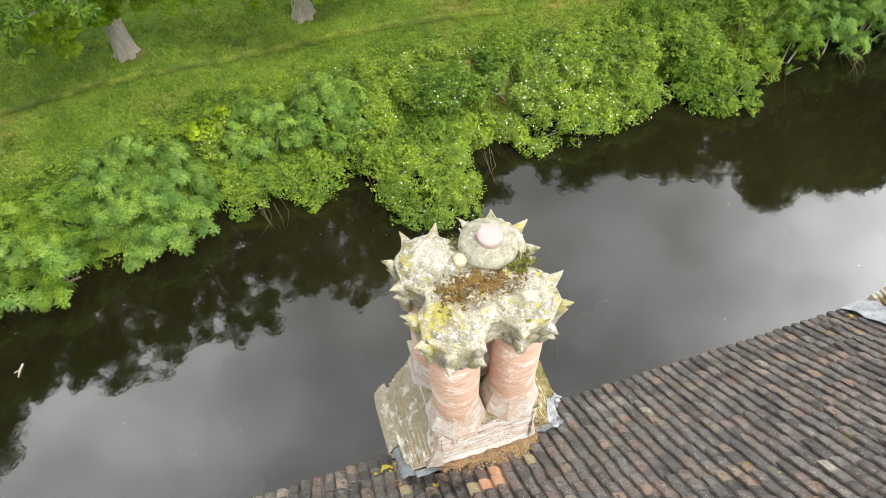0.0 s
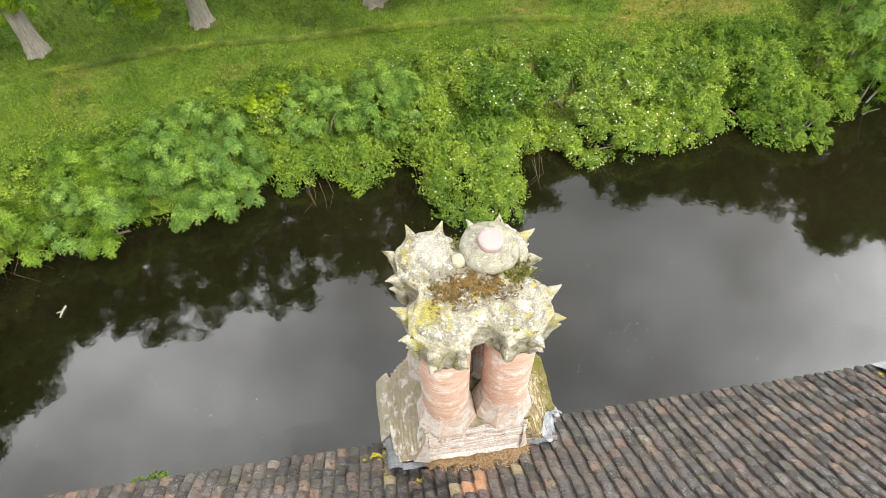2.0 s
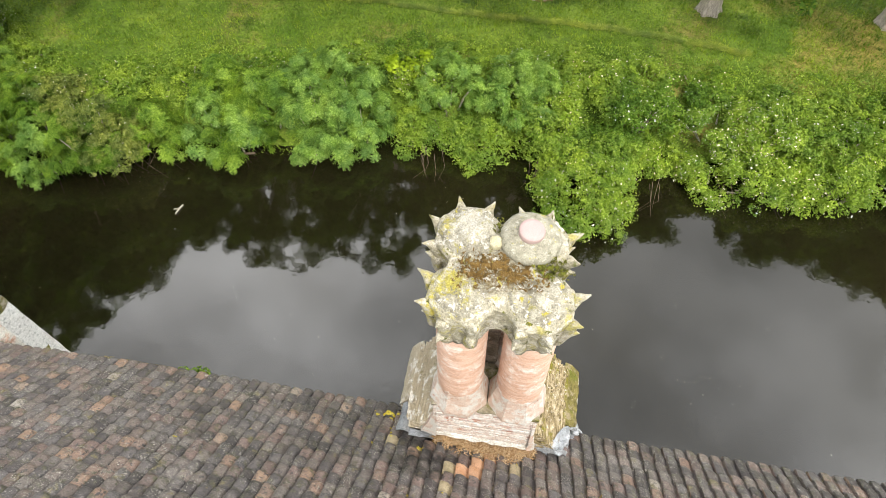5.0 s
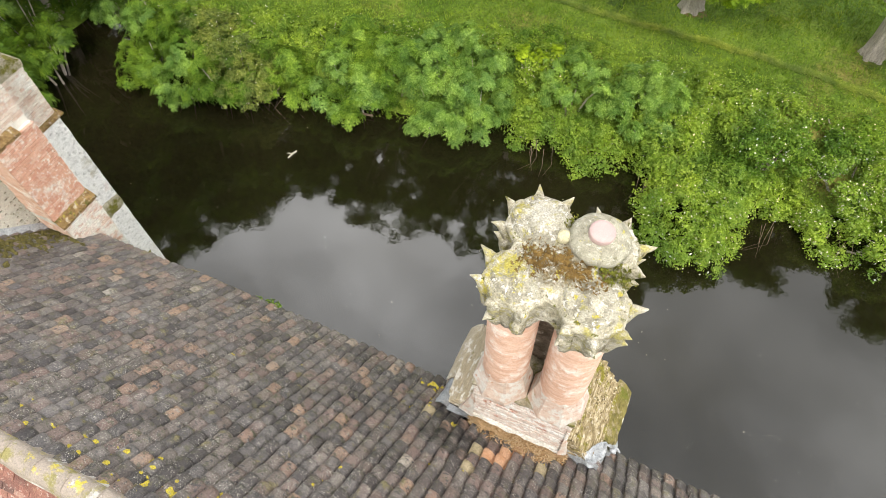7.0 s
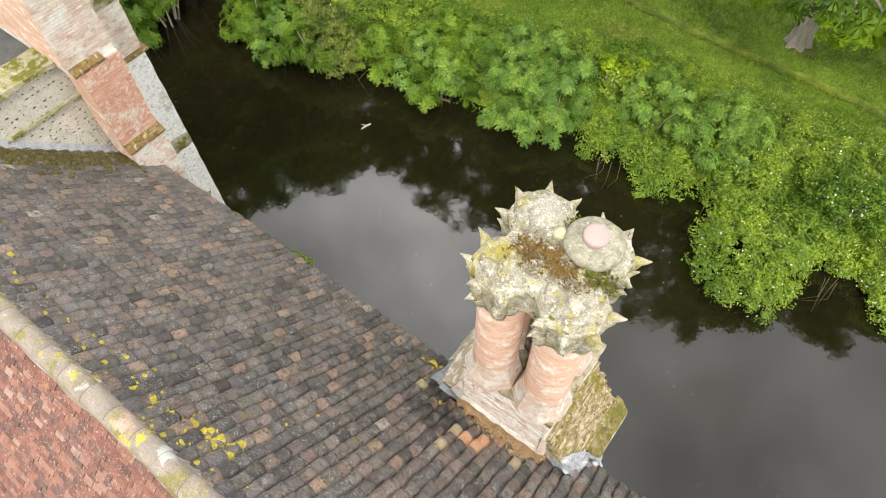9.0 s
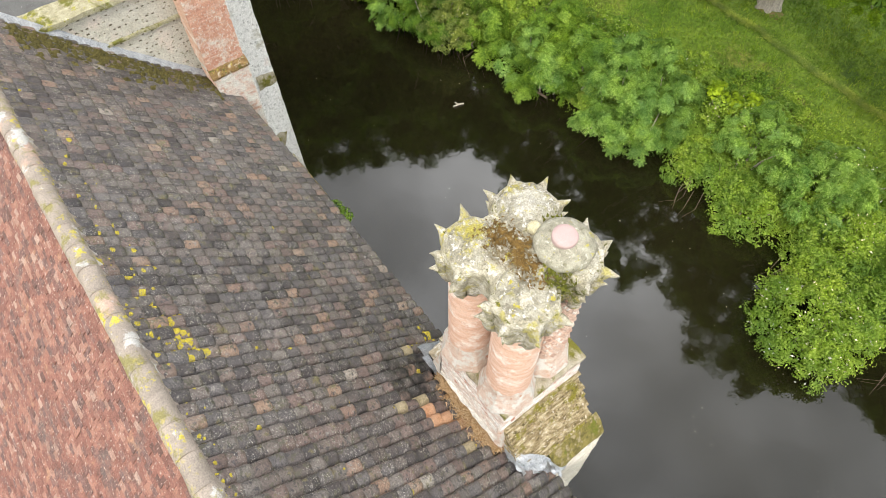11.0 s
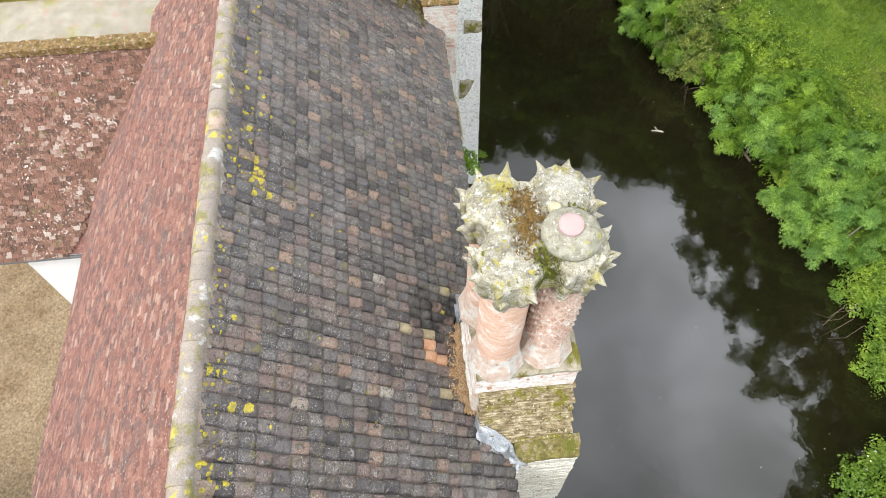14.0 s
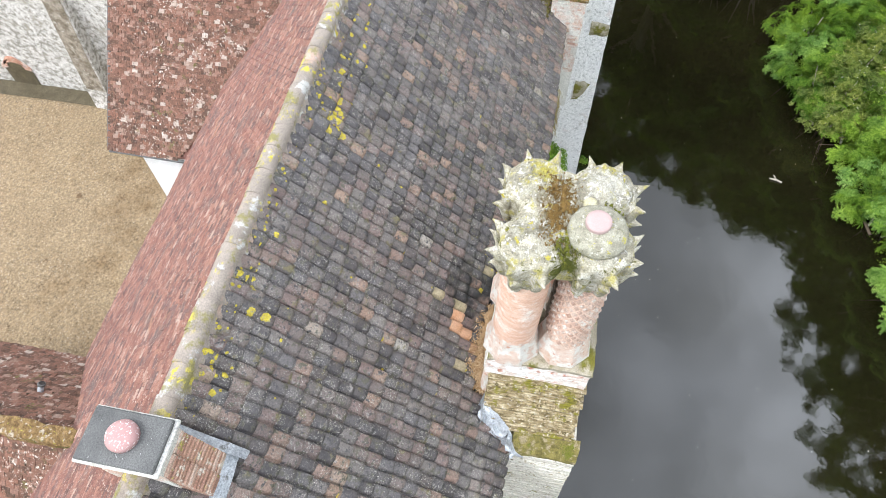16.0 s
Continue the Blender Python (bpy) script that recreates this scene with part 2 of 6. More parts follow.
# near-black colour standing in for shade in gaps and hollows
M_gap_shade = surface("near_black_gap_shade", [(0.3, (0.022, 0.020, 0.018)), (0.7, (0.05, 0.045, 0.04))], 6.0, 60, bump=0.5)
TILE_PATCHES = [((0.059, 0.055, 0.057), 13.0, 0.55, 0.06), ((0.260, 0.239, 0.223), 10.0, 0.605, 0.05), ((0.093, 0.087, 0.062), 9.0, 0.56, 0.05), ((0.161, 0.140, 0.074), 4.2, 0.60, 0.06), ((0.26, 0.235, 0.22), 1.1, 0.57, 0.25), ((0.31, 0.29, 0.25), 30.0, 0.56, 0.05, 3.0), ((0.50, 0.485, 0.43), 55.0, 0.59, 0.025, 2.6), ((0.022, 0.021, 0.021), 3.0, 0.5, 0.8, (0.75, 2.35, 9.3, 0.85))]
M_tile = surface("dark_pantile", [(0.35, (0.056, 0.049, 0.047)), (0.65, (0.186, 0.160, 0.144))], 7.0, 45, TILE_PATCHES, rough=0.43, bump=0.5, vary=TILE_VARY, spec=0.45)
TILE_VARY_OB = ("object", TILE_VARY[1], 0.72)
M_tile_ob = surface("dark_pantile_piece", [(0.35, (0.056, 0.049, 0.047)), (0.65, (0.186, 0.160, 0.144))], 7.0, 45, TILE_PATCHES, rough=0.43, bump=0.5, vary=TILE_VARY_OB, spec=0.45)
RED_STOPS = [(0.0, (0.07, 0.046, 0.044)), (0.14, (0.15, 0.105, 0.10)), (0.3, (0.17, 0.08, 0.065)), (0.68, (0.275, 0.125, 0.095)), (0.88, (0.35, 0.18, 0.135)), (0.95, (0.40, 0.245, 0.19)), (1.0, (0.50, 0.38, 0.31))]
M_red = surface("red_plain_tile", [(0.35, (0.13, 0.065, 0.05)), (0.65, (0.30, 0.15, 0.115))], 7.0, 60, [((0.14, 0.105, 0.095), 1.3, 0.55, 0.14), ((0.44, 0.34, 0.29), 24.0, 0.585, 0.04), ((0.36, 0.20, 0.13), 2.2, 0.60, 0.10)], rough=0.8, bump=0.5, vary=("island", RED_STOPS, 0.6))
M_red_ob = surface("red_plain_tile_piece", [(0.35, (0.13, 0.065, 0.05)), (0.65, (0.30, 0.15, 0.115))], 7.0, 60, [((0.14, 0.105, 0.095), 1.3, 0.55, 0.14), ((0.44, 0.34, 0.29), 24.0, 0.585, 0.04), ((0.36, 0.20, 0.13), 2.2, 0.60, 0.10)], rough=0.8, bump=0.5, vary=("object", RED_STOPS, 0.6))
M_red_old = surface("mottled_old_tile", [(0.35, (0.072, 0.040, 0.028)), (0.65, (0.205, 0.104, 0.070))], 9.0, 50, [((0.07, 0.048, 0.03), 11.0, 0.57, 0.05), ((0.58, 0.50, 0.43), 14.0, 0.575, 0.03, 1.1), ((0.40, 0.30, 0.24), 26.0, 0.61, 0.03), ((0.13, 0.11, 0.04), 3.0, 0.62, 0.05)], rough=0.85, bump=0.8, vary=("island", [(0.0, (0.056, 0.037, 0.026)), (0.3, (0.145, 0.078, 0.054)), (0.7, (0.235, 0.116, 0.078)), (0.90, (0.30, 0.18, 0.135)), (0.965, (0.40, 0.31, 0.25)), (1.0, (0.62, 0.55, 0.47))], 0.6))
M_red_old_ob = surface("mottled_old_tile_piece", [(0.35, (0.072, 0.040, 0.028)), (0.65, (0.205, 0.104, 0.070))], 9.0, 50, [((0.07, 0.048, 0.03), 11.0, 0.57, 0.05), ((0.58, 0.50, 0.43), 14.0, 0.575, 0.03, 1.1), ((0.40, 0.30, 0.24), 26.0, 0.61, 0.03), ((0.13, 0.11, 0.04), 3.0, 0.62, 0.05)], rough=0.85, bump=0.8, vary=("object", [(0.0, (0.056, 0.037, 0.026)), (0.3, (0.145, 0.078, 0.054)), (0.7, (0.235, 0.116, 0.078)), (0.90, (0.30, 0.18, 0.135)), (0.965, (0.40, 0.31, 0.25)), (1.0, (0.62, 0.55, 0.47))], 0.6))
M_plinth = surface("whitewashed_plinth_brick", [(0.36, (0.50, 0.36, 0.29)), (0.62, (0.72, 0.65, 0.58))], 5.0, 60, [((0.78, 0.76, 0.72), 5.0, 0.49, 0.06), ((0.44, 0.22, 0.15), 3.2, 0.57, 0.06), ((0.56, 0.53, 0.48), 12.0, 0.58, 0.05)], bump=0.6, dist=0.01, vary=("island", [(0.0, (0.52, 0.30, 0.22)), (0.3, (0.70, 0.60, 0.53)), (1.0, (0.80, 0.77, 0.73))], 0.5))
M_plinth_ob = surface("whitewashed_plinth_brick_piece", [(0.36, (0.50, 0.36, 0.29)), (0.62, (0.72, 0.65, 0.58))], 5.0, 60, [((0.78, 0.76, 0.72), 5.0, 0.49, 0.06), ((0.44, 0.22, 0.15), 3.2, 0.57, 0.06), ((0.56, 0.53, 0.48), 12.0, 0.58, 0.05)], bump=0.6, dist=0.01, vary=("object", [(0.0, (0.52, 0.30, 0.22)), (0.3, (0.70, 0.60, 0.53)), (1.0, (0.80, 0.77, 0.73))], 0.5))
M_twig = surface("dead_twig", [(0.3, (0.10, 0.075, 0.05)), (0.7, (0.22, 0.17, 0.12))], 6.0, 60, bump=0.4)
M_ridge = surface("ridge_tile_clay", [(0.3, (0.25, 0.215, 0.18)), (0.7, (0.37, 0.315, 0.265))], 3.0, 50, [((0.52, 0.36, 0.28), 1.0, 0.56, 0.10), ((0.50, 0.49, 0.46), 3.0, 0.56, 0.06), ((0.24, 0.215, 0.09), 3.0, 0.53, 0.08), ((0.50, 0.42, 0.07), 7.0, 0.56, 0.03, 2.0)], bump=0.4, mottle=0.6)
M_olive_tile = surface("pale_olive_tile", [(0.3, (0.240, 0.200, 0.112)), (0.7, (0.400, 0.336, 0.224))], 9.0, 60, bump=0.5)
M_orange = surface("fresh_orange_tile", [(0.3, (0.448, 0.232, 0.120)), (0.7, (0.536, 0.336, 0.216))], 6.0, 60, bump=0.4)
M_pink = surface("pink_clay_cover", [(0.3, (0.38, 0.275, 0.26)), (0.7, (0.44, 0.325, 0.305))], 5.0, 80, bump=0.15, rough=0.7, mottle=0.25)
M_lead = surface("lead_sheet", [(0.3, (0.30, 0.32, 0.34)), (0.7, (0.50, 0.52, 0.54))], 6.0, 40, [((0.58, 0.585, 0.58), 5.0, 0.60, 0.08), ((0.20, 0.20, 0.19), 7.0, 0.60, 0.06)], rough=0.5, bump=0.3, metal=0.2)
M_lead_dark = surface("old_lead_sheet", [(0.3, (0.20, 0.21, 0.23)), (0.7, (0.38, 0.40, 0.42))], 3.0, 40, [((0.55, 0.56, 0.56), 4.0, 0.58, 0.08)], rough=0.55, bump=0.3, metal=0.2)
M_slate = surface("grey_slab", [(0.3, (0.085, 0.085, 0.082)), (0.7, (0.14, 0.14, 0.135))], 3.0, 60, [((0.6, 0.6, 0.58), 22.0, 0.66, 0.02)], rough=0.6, bump=0.2)
M_mortar = surface("lime_mortar", [(0.3, (0.46, 0.35, 0.27)), (0.7, (0.60, 0.49, 0.40))], 5.0, 60, bump=0.6)
M_ledge = surface("mossy_ledge", [(0.3, (0.26, 0.23, 0.15)), (0.7, (0.50, 0.45, 0.36))], 5.0, 60, [((0.15, 0.14, 0.02), 2.6, 0.48, 0.1)], bump=1.0, dist=0.02)
M_foot = surface("limewashed_foot", [(0.3, (0.58, 0.40, 0.30)), (0.7, (0.70, 0.59, 0.50))], 5.0, 50, [((0.70, 0.67, 0.61), 5.0, 0.47, 0.08), ((0.54, 0.29, 0.19), 6.0, 0.60, 0.06), ((0.24, 0.23, 0.07), 4.0, 0.66, 0.05)], bump=0.9, dist=0.02, mottle=0.5, stretch=(1, 1, 2.5))
M_limecourse = surface("limed_courses", [(0.3, (0.30, 0.25, 0.16)), (0.7, (0.52, 0.46, 0.35))], 9.0, 70, [((0.66, 0.63, 0.56), 4.5, 0.52, 0.08), ((0.20, 0.17, 0.06), 3.0, 0.6, 0.08)], bump=0.9, dist=0.015, vary=("island", [(0.0, (0.26, 0.20, 0.11)), (0.5, (0.44, 0.38, 0.27)), (1.0, (0.66, 0.62, 0.54))], 0.5))
M_moss_green = surface("green_moss", [(0.3, (0.13, 0.12, 0.02)), (0.7, (0.27, 0.24, 0.04))], 5.0, 60, [((0.36, 0.31, 0.20), 3.0, 0.6, 0.1)], bump=1.0, dist=0.03)
M_moss_brown = surface("brown_moss", [(0.36, (0.14, 0.085, 0.03)), (0.64, (0.32, 0.21, 0.09))], 14.0, 60, [((0.50, 0.43, 0.33), 9.0, 0.57, 0.05), ((0.40, 0.34, 0.06), 12.0, 0.60, 0.03), ((0.10, 0.10, 0.02), 4.0, 0.58, 0.06)], bump=1.0, dist=0.03)
M_string = surface("mossy_string_course", [(0.35, (0.30, 0.28, 0.17)), (0.65, (0.50, 0.47, 0.33))], 6.0, 60, [((0.16, 0.16, 0.03), 3.0, 0.50, 0.08), ((0.34, 0.33, 0.06), 5.0, 0.58, 0.05)], bump=1.0, dist=0.02)
M_scale = surface("moulded_scales", [(0.3, (0.42, 0.25, 0.18)), (0.7, (0.58, 0.44, 0.36))], 7.0, 60, [((0.70, 0.66, 0.60), 6.0, 0.52, 0.08)], bump=0.5, vary=("island", [(0.0, (0.36, 0.20, 0.14)), (1.0, (0.66, 0.56, 0.48))], 0.5))
M_cap_pale = surface("pale_lichened_stone", [(0.36, (0.28, 0.255, 0.18)), (0.5, (0.40, 0.37, 0.275)), (0.62, (0.53, 0.495, 0.395))], 8.0, 55, [((0.18, 0.165, 0.11), 12.0, 0.59, 0.08), ((0.60, 0.57, 0.49), 7.0, 0.53, 0.06), ((0.40, 0.36, 0.13), 5.0, 0.54, 0.08), ((0.13, 0.13, 0.025), 6.0, 0.61, 0.04), ((0.46, 0.40, 0.08), 14.0, 0.5, 0.6, (0.9, 3.05, 13.1, 0.34)), ((0.12, 0.13, 0.02), 6.0, 0.5, 0.4, (2.15, 3.55, 13.05, 0.3)), ((0.60, 0.50, 0.06), 5.5, 0.65, 0.015), ((0.10, 0.10, 0.02), 8.0, 0.63, 0.03)], bump=1.0, dist=0.02)
M_collar = surface("grey_collar", [(0.36, (0.27, 0.255, 0.19)), (0.62, (0.41, 0.39, 0.305))], 10.0, 90, [((0.20, 0.19, 0.12), 12.0, 0.58, 0.06), ((0.54, 0.52, 0.44), 16.0, 0.57, 0.05), ((0.42, 0.38, 0.09), 9.0, 0.60, 0.03)], bump=0.9, dist=0.015)
M_cap_moss = surface("golden_brown_moss", [(0.35, (0.13, 0.078, 0.020)), (0.65, (0.27, 0.165, 0.045))], 18.0, 90, [((0.36, 0.32, 0.22), 20.0, 0.57, 0.05)], bump=1.0, dist=0.03)
M_cap_green = surface("cushion_moss", [(0.35, (0.10, 0.10, 0.012)), (0.65, (0.23, 0.25, 0.03))], 14.0, 90, [((0.30, 0.25, 0.05), 9.0, 0.58, 0.05)], bump=1.0, dist=0.03)
M_collar_pale = surface("pale_lump", [(0.3, (0.46, 0.42, 0.26)), (0.7, (0.56, 0.52, 0.36))], 9.0, 90, bump=0.6)
M_redbrick = surface("weathered_red_brick", [(0.3, (0.48, 0.24, 0.16)), (0.7, (0.60, 0.36, 0.26))], 3.0, 60, [(WHITE, 2.0, 0.54, 0.12), ((0.70, 0.66, 0.58), 14.0, 0.58, 0.05)], bump=0.6, vary=("island", [(0.0, (0.46, 0.22, 0.15)), (0.6, (0.58, 0.34, 0.24)), (1.0, (0.66, 0.52, 0.42))], 0.45))
M_palebrick = surface("pale_limed_brick", [(0.3, (0.46, 0.36, 0.28)), (0.7, (0.66, 0.60, 0.52))], 3.0, 60, [(WHITE, 2.4, 0.50, 0.12), ((0.34, 0.30, 0.16), 2.2, 0.66, 0.06)], bump=0.7, vary=("island", [(0.0, (0.46, 0.27, 0.20)), (0.4, (0.58, 0.44, 0.35)), (1.0, (0.70, 0.66, 0.58))], 0.55))
M_palestone = surface("pale_limed_courses", [(0.3, (0.46, 0.44, 0.36)), (0.7, (0.62, 0.60, 0.52))], 3.0, 60, [((0.66, 0.58, 0.50), 1.4, 0.54, 0.12), ((0.26, 0.25, 0.17), 12.0, 0.60, 0.05)], bump=0.8)
M_flint = surface("whitewashed_flint", [(0.34, (0.42, 0.42, 0.39)), (0.42, (0.74, 0.73, 0.70)), (0.56, (0.86, 0.85, 0.82))], 13.0, 60, [((0.50, 0.47, 0.38), 1.2, 0.60, 0.08), ((0.68, 0.60, 0.55), 0.9, 0.60, 0.08)], bump=0.8, dist=0.03)
M_panel = surface("buff_screed", [(0.3, (0.27, 0.24, 0.18)), (0.7, (0.40, 0.365, 0.29))], 3.0, 40, [((0.30, 0.28, 0.12), 1.5, 0.55, 0.1), ((0.40, 0.28, 0.22), 2.5, 0.56, 0.08)], bump=0.4)
M_wet_shade = surface("wet_stone_and_shade", [(0.3, (0.07, 0.058, 0.035)), (0.7, (0.14, 0.115, 0.07))], 3.0, 40, bump=0.5, rough=0.5)
M_pink_white = surface("pink_clay_splashed", [(0.3, (0.38, 0.22, 0.21)), (0.7, (0.42, 0.26, 0.245))], 5.0, 80, [((0.78, 0.75, 0.74), 30.0, 0.57, 0.04)], bump=0.15, rough=0.7, mottle=0.25)
M_lichen = surface("yellow_lichen", [(0.35, (0.34, 0.27, 0.035)), (0.65, (0.58, 0.48, 0.06))], 16.0, 70, [((0.28, 0.26, 0.14), 22.0, 0.56, 0.04)], bump=0.8)
M_grass_ground = surface("meadow", [(0.35, (0.095, 0.175, 0.015)), (0.65, (0.18, 0.27, 0.030))], 0.5, 9, [((0.24, 0.23, 0.055), 0.16, 0.55, 0.1), ((0.065, 0.12, 0.013), 0.5, 0.57, 0.1), ((0.30, 0.26, 0.06), 0.5, 0.5, 0.9, (15.5, 24.5, 1.3, 5.0)), ((0.26, 0.21, 0.08), 0.8, 0.5, 0.9, (-2.5, 21.0, 1.3, 1.6))], bump=1.0, dist=0.08)
M_gravel = surface("gravel", [(0.3, (0.24, 0.172, 0.098)), (0.7, (0.31, 0.232, 0.138))], 0.9, 13, [((0.36, 0.295, 0.215), 22.0, 0.55, 0.06), ((0.16, 0.115, 0.075), 25.0, 0.56, 0.06), ((0.205, 0.14, 0.075), 0.35, 0.54, 0.12), ((0.15, 0.10, 0.055), 1.6, 0.62, 0.05)], bump=0.8, dist=0.02)
M_debris = surface("dry_debris", [(0.3, (0.20, 0.12, 0.05)), (0.7, (0.40, 0.26, 0.13))], 14.0, 60, bump=1.0, dist=0.03, vary=("island", [(0.0, (0.24, 0.14, 0.06)), (0.4, (0.50, 0.31, 0.15)), (1.0, (0.78, 0.60, 0.38))], 0.8))
M_moss_shelf = surface("shelf_moss", [(0.36, (0.13, 0.11, 0.03)), (0.62, (0.27, 0.23, 0.07))], 8.0, 60, [((0.34, 0.28, 0.17), 7.0, 0.54, 0.06), ((0.15, 0.16, 0.02), 3.0, 0.54, 0.06)], bump=1.0, dist=0.03)
M_bark = surface("bark", [(0.3, (0.42, 0.36, 0.31)), (0.7, (0.72, 0.65, 0.58))], 4.0, 30, bump=1.0, dist=0.04, stretch=(3, 3, 0.5))
M_leaf_bright = leaf_mat("bramble_leaf", [(0.0, (0.145, 0.25, 0.024)), (0.5, (0.235, 0.37, 0.045)), (1.0, (0.35, 0.485, 0.11))])
M_leaf_mid = leaf_mat("shrub_leaf", [(0.0, (0.08, 0.165, 0.014)), (0.5, (0.15, 0.275, 0.030)), (1.0, (0.265, 0.41, 0.070))])
M_leaf_ash = leaf_mat("ash_leaf", [(0.0, (0.10, 0.21, 0.030)), (0.5, (0.185, 0.33, 0.062)), (1.0, (0.32, 0.49, 0.14))])
M_leaf_willow = leaf_mat("willow_leaf", [(0.0, (0.12, 0.17, 0.03)), (0.5, (0.23, 0.30, 0.07)), (1.0, (0.36, 0.42, 0.14))])
M_leaf_lime = leaf_mat("lime_leaf", [(0.0, (0.20, 0.32, 0.015)), (1.0, (0.34, 0.48, 0.03))])
M_leaf_chestnut = leaf_mat("chestnut_leaf", [(0.0, (0.15, 0.28, 0.014)), (0.5, (0.26, 0.42, 0.024)), (1.0, (0.38, 0.55, 0.05))])
M_leaf_dark = leaf_mat("tree_leaf", [(0.0, (0.05, 0.11, 0.010)), (0.5, (0.10, 0.19, 0.018)), (1.0, (0.17, 0.27, 0.035))])
M_grass = leaf_mat("grass_blade", [(0.0, (0.11, 0.20, 0.014)), (0.55, (0.19, 0.31, 0.026)), (0.9, (0.27, 0.38, 0.05)), (1.0, (0.40, 0.44, 0.14))])
M_path = leaf_mat("trodden_grass", [(0.0, (0.19, 0.28, 0.04)), (0.6, (0.29, 0.39, 0.075)), (1.0, (0.42, 0.47, 0.15))])
M_earth = surface("bare_earth", [(0.3, (0.17, 0.12, 0.055)), (0.7, (0.27, 0.19, 0.09))], 3.0, 30, [((0.12, 0.19, 0.025), 7.0, 0.46, 0.06)], bump=0.8)
M_wood = surface("bleached_wood", [(0.3, (0.34, 0.30, 0.24)), (0.7, (0.52, 0.48, 0.40))], 6.0, 60, bump=0.5)
M_straw = surface("straw", [(0.3, (0.30, 0.24, 0.10)), (0.7, (0.45, 0.37, 0.18))], 6.0, 60, bump=0.3)
M_petal = leaf_mat("white_petal", [(0.0, (0.75, 0.75, 0.70)), (1.0, (0.85, 0.85, 0.82))])


# ---- mesh tools ----
class Geo:
    """Collects vertices and faces of one mesh."""

    def __init__(self):
        self.v, self.f = [], []

    def add(self, verts, faces):
        n = len(self.v)
        self.v.extend(tuple(p) for p in verts)
        self.f.extend(tuple(n + i for i in q) for q in faces)

    def box(self, lo, hi, c=0.0, m=None):
        """A box from corner to corner with edges cut by c, placed by m."""
        lo, hi = Vector(lo), Vector(hi)
        if c <= 0:
            vs = [Vector((x, y, z)) for x in (lo.x, hi.x) for y in (lo.y, hi.y) for z in (lo.z, hi.z)]
            fs = [(0, 1, 3, 2), (4, 6, 7, 5), (0, 4, 5, 1), (2, 3, 7, 6), (0, 2, 6, 4), (1, 5, 7, 3)]
        else:
            vs, idx = [], {}
            for sx in (0, 1):
                for sy in (0, 1):
                    for sz in (0, 1):
                        base = Vector((hi.x if sx else lo.x, hi.y if sy else lo.y, hi.z if sz else lo.z))
                        inw = Vector((-c if sx else c, -c if sy else c, -c if sz else c))
                        for a in range(3):
                            p = base + inw
                            p[a] = base[a]
                            idx[(sx, sy, sz, a)] = len(vs)
                            vs.append(p)
            fs = []
            for a in range(3):
                o1, o2 = [(1, 2), (2, 0), (0, 1)][a]
                for s in (0, 1):
                    q = []
                    for u, w in ((0, 0), (1, 0), (1, 1), (0, 1)):
                        k = [0, 0, 0]
                        k[a], k[o1], k[o2] = s, u, w
                        q.append(idx[(*k, a)])
                    fs.append(tuple(q if s else q[::-1]))
                for u in (0, 1):
                    for w in (0, 1):
                        k0, k1 = [0, 0, 0], [0, 0, 0]
                        k0[a], k1[a] = 0, 1
                        k0[o1] = k1[o1] = u
                        k0[o2] = k1[o2] = w
                        fs.append((idx[(*k0, o1)], idx[(*k1, o1)], idx[(*k1, o2)], idx[(*k0, o2)]))
            for sx in (0, 1):
                for sy in (0, 1):
                    for sz in (0, 1):
                        fs.append(tuple(idx[(sx, sy, sz, a)] for a in range(3)))
        if m is not None:
            vs = [m @ p for p in vs]
        self.add(vs, fs)

    def loft(self, rings, close=True, cap0=True, cap1=True):
        """Skins rings of equally many points."""
        n, base = len(rings[0]), len(self.v)
        for r in rings:
            self.v.extend(tuple(p) for p in r)
        for i in range(len(rings) - 1):
            for j in range(n if close else n - 1):
                k = (j + 1) % n
                self.f.append((base + i * n + j, base + i * n + k, base + (i + 1) * n + k, base + (i + 1) * n + j))
        if cap0:
            self.f.append(tuple(base + j for j in range(n))[::-1])
        if cap1:
            self.f.append(tuple(base + (len(rings) - 1) * n + j for j in range(n)))

    def tube(self, pts, radii, n=6):
        rings = []
        for i, p in enumerate(pts):
            p = Vector(p)
            d = Vector(pts[min(i + 1, len(pts) - 1)]) - Vector(pts[max(i - 1, 0)])
            q = d.to_track_quat("Z", "Y")
            rings.append([p + q @ Vector((math.cos(2 * math.pi * j / n) * radii[i], math.sin(2 * math.pi * j / n) * radii[i], 0)) for j in range(n)])
        self.loft(rings)

    def sheet(self, fn, nu, nv):
        """A grid of fn(u, v), u and v from 0 to 1."""
        base = len(self.v)
        for i in range(nu + 1):
            for j in range(nv + 1):
                self.v.append(tuple(fn(i / nu, j / nv)))
        for i in range(nu):
            for j in range(nv):
                a = base + i * (nv + 1) + j
                self.f.append((a, a + nv + 1, a + nv + 2, a + 1))

    def wobble(self, amp, freq):
        """Uneven old masonry: moves each vertex by noise."""
        self.v = [tuple(Vector(p) + amp * noise.noise_vector(Vector(p) * freq)) for p in self.v]

    def mesh(self, name, smooth=False):
        me = bpy.data.meshes.new(name)
        me.from_pydata(self.v, [], self.f)
        me.validate()
        me.update()
        if smooth:
            me.polygons.foreach_set("use_smooth", [True] * len(me.polygons))
        return me


def fix_normals(me):
    bm = bmesh.new()
    bm.from_mesh(me)
    bmesh.ops.recalc_face_normals(bm, faces=bm.faces)
    bm.to_mesh(me)
    bm.free()


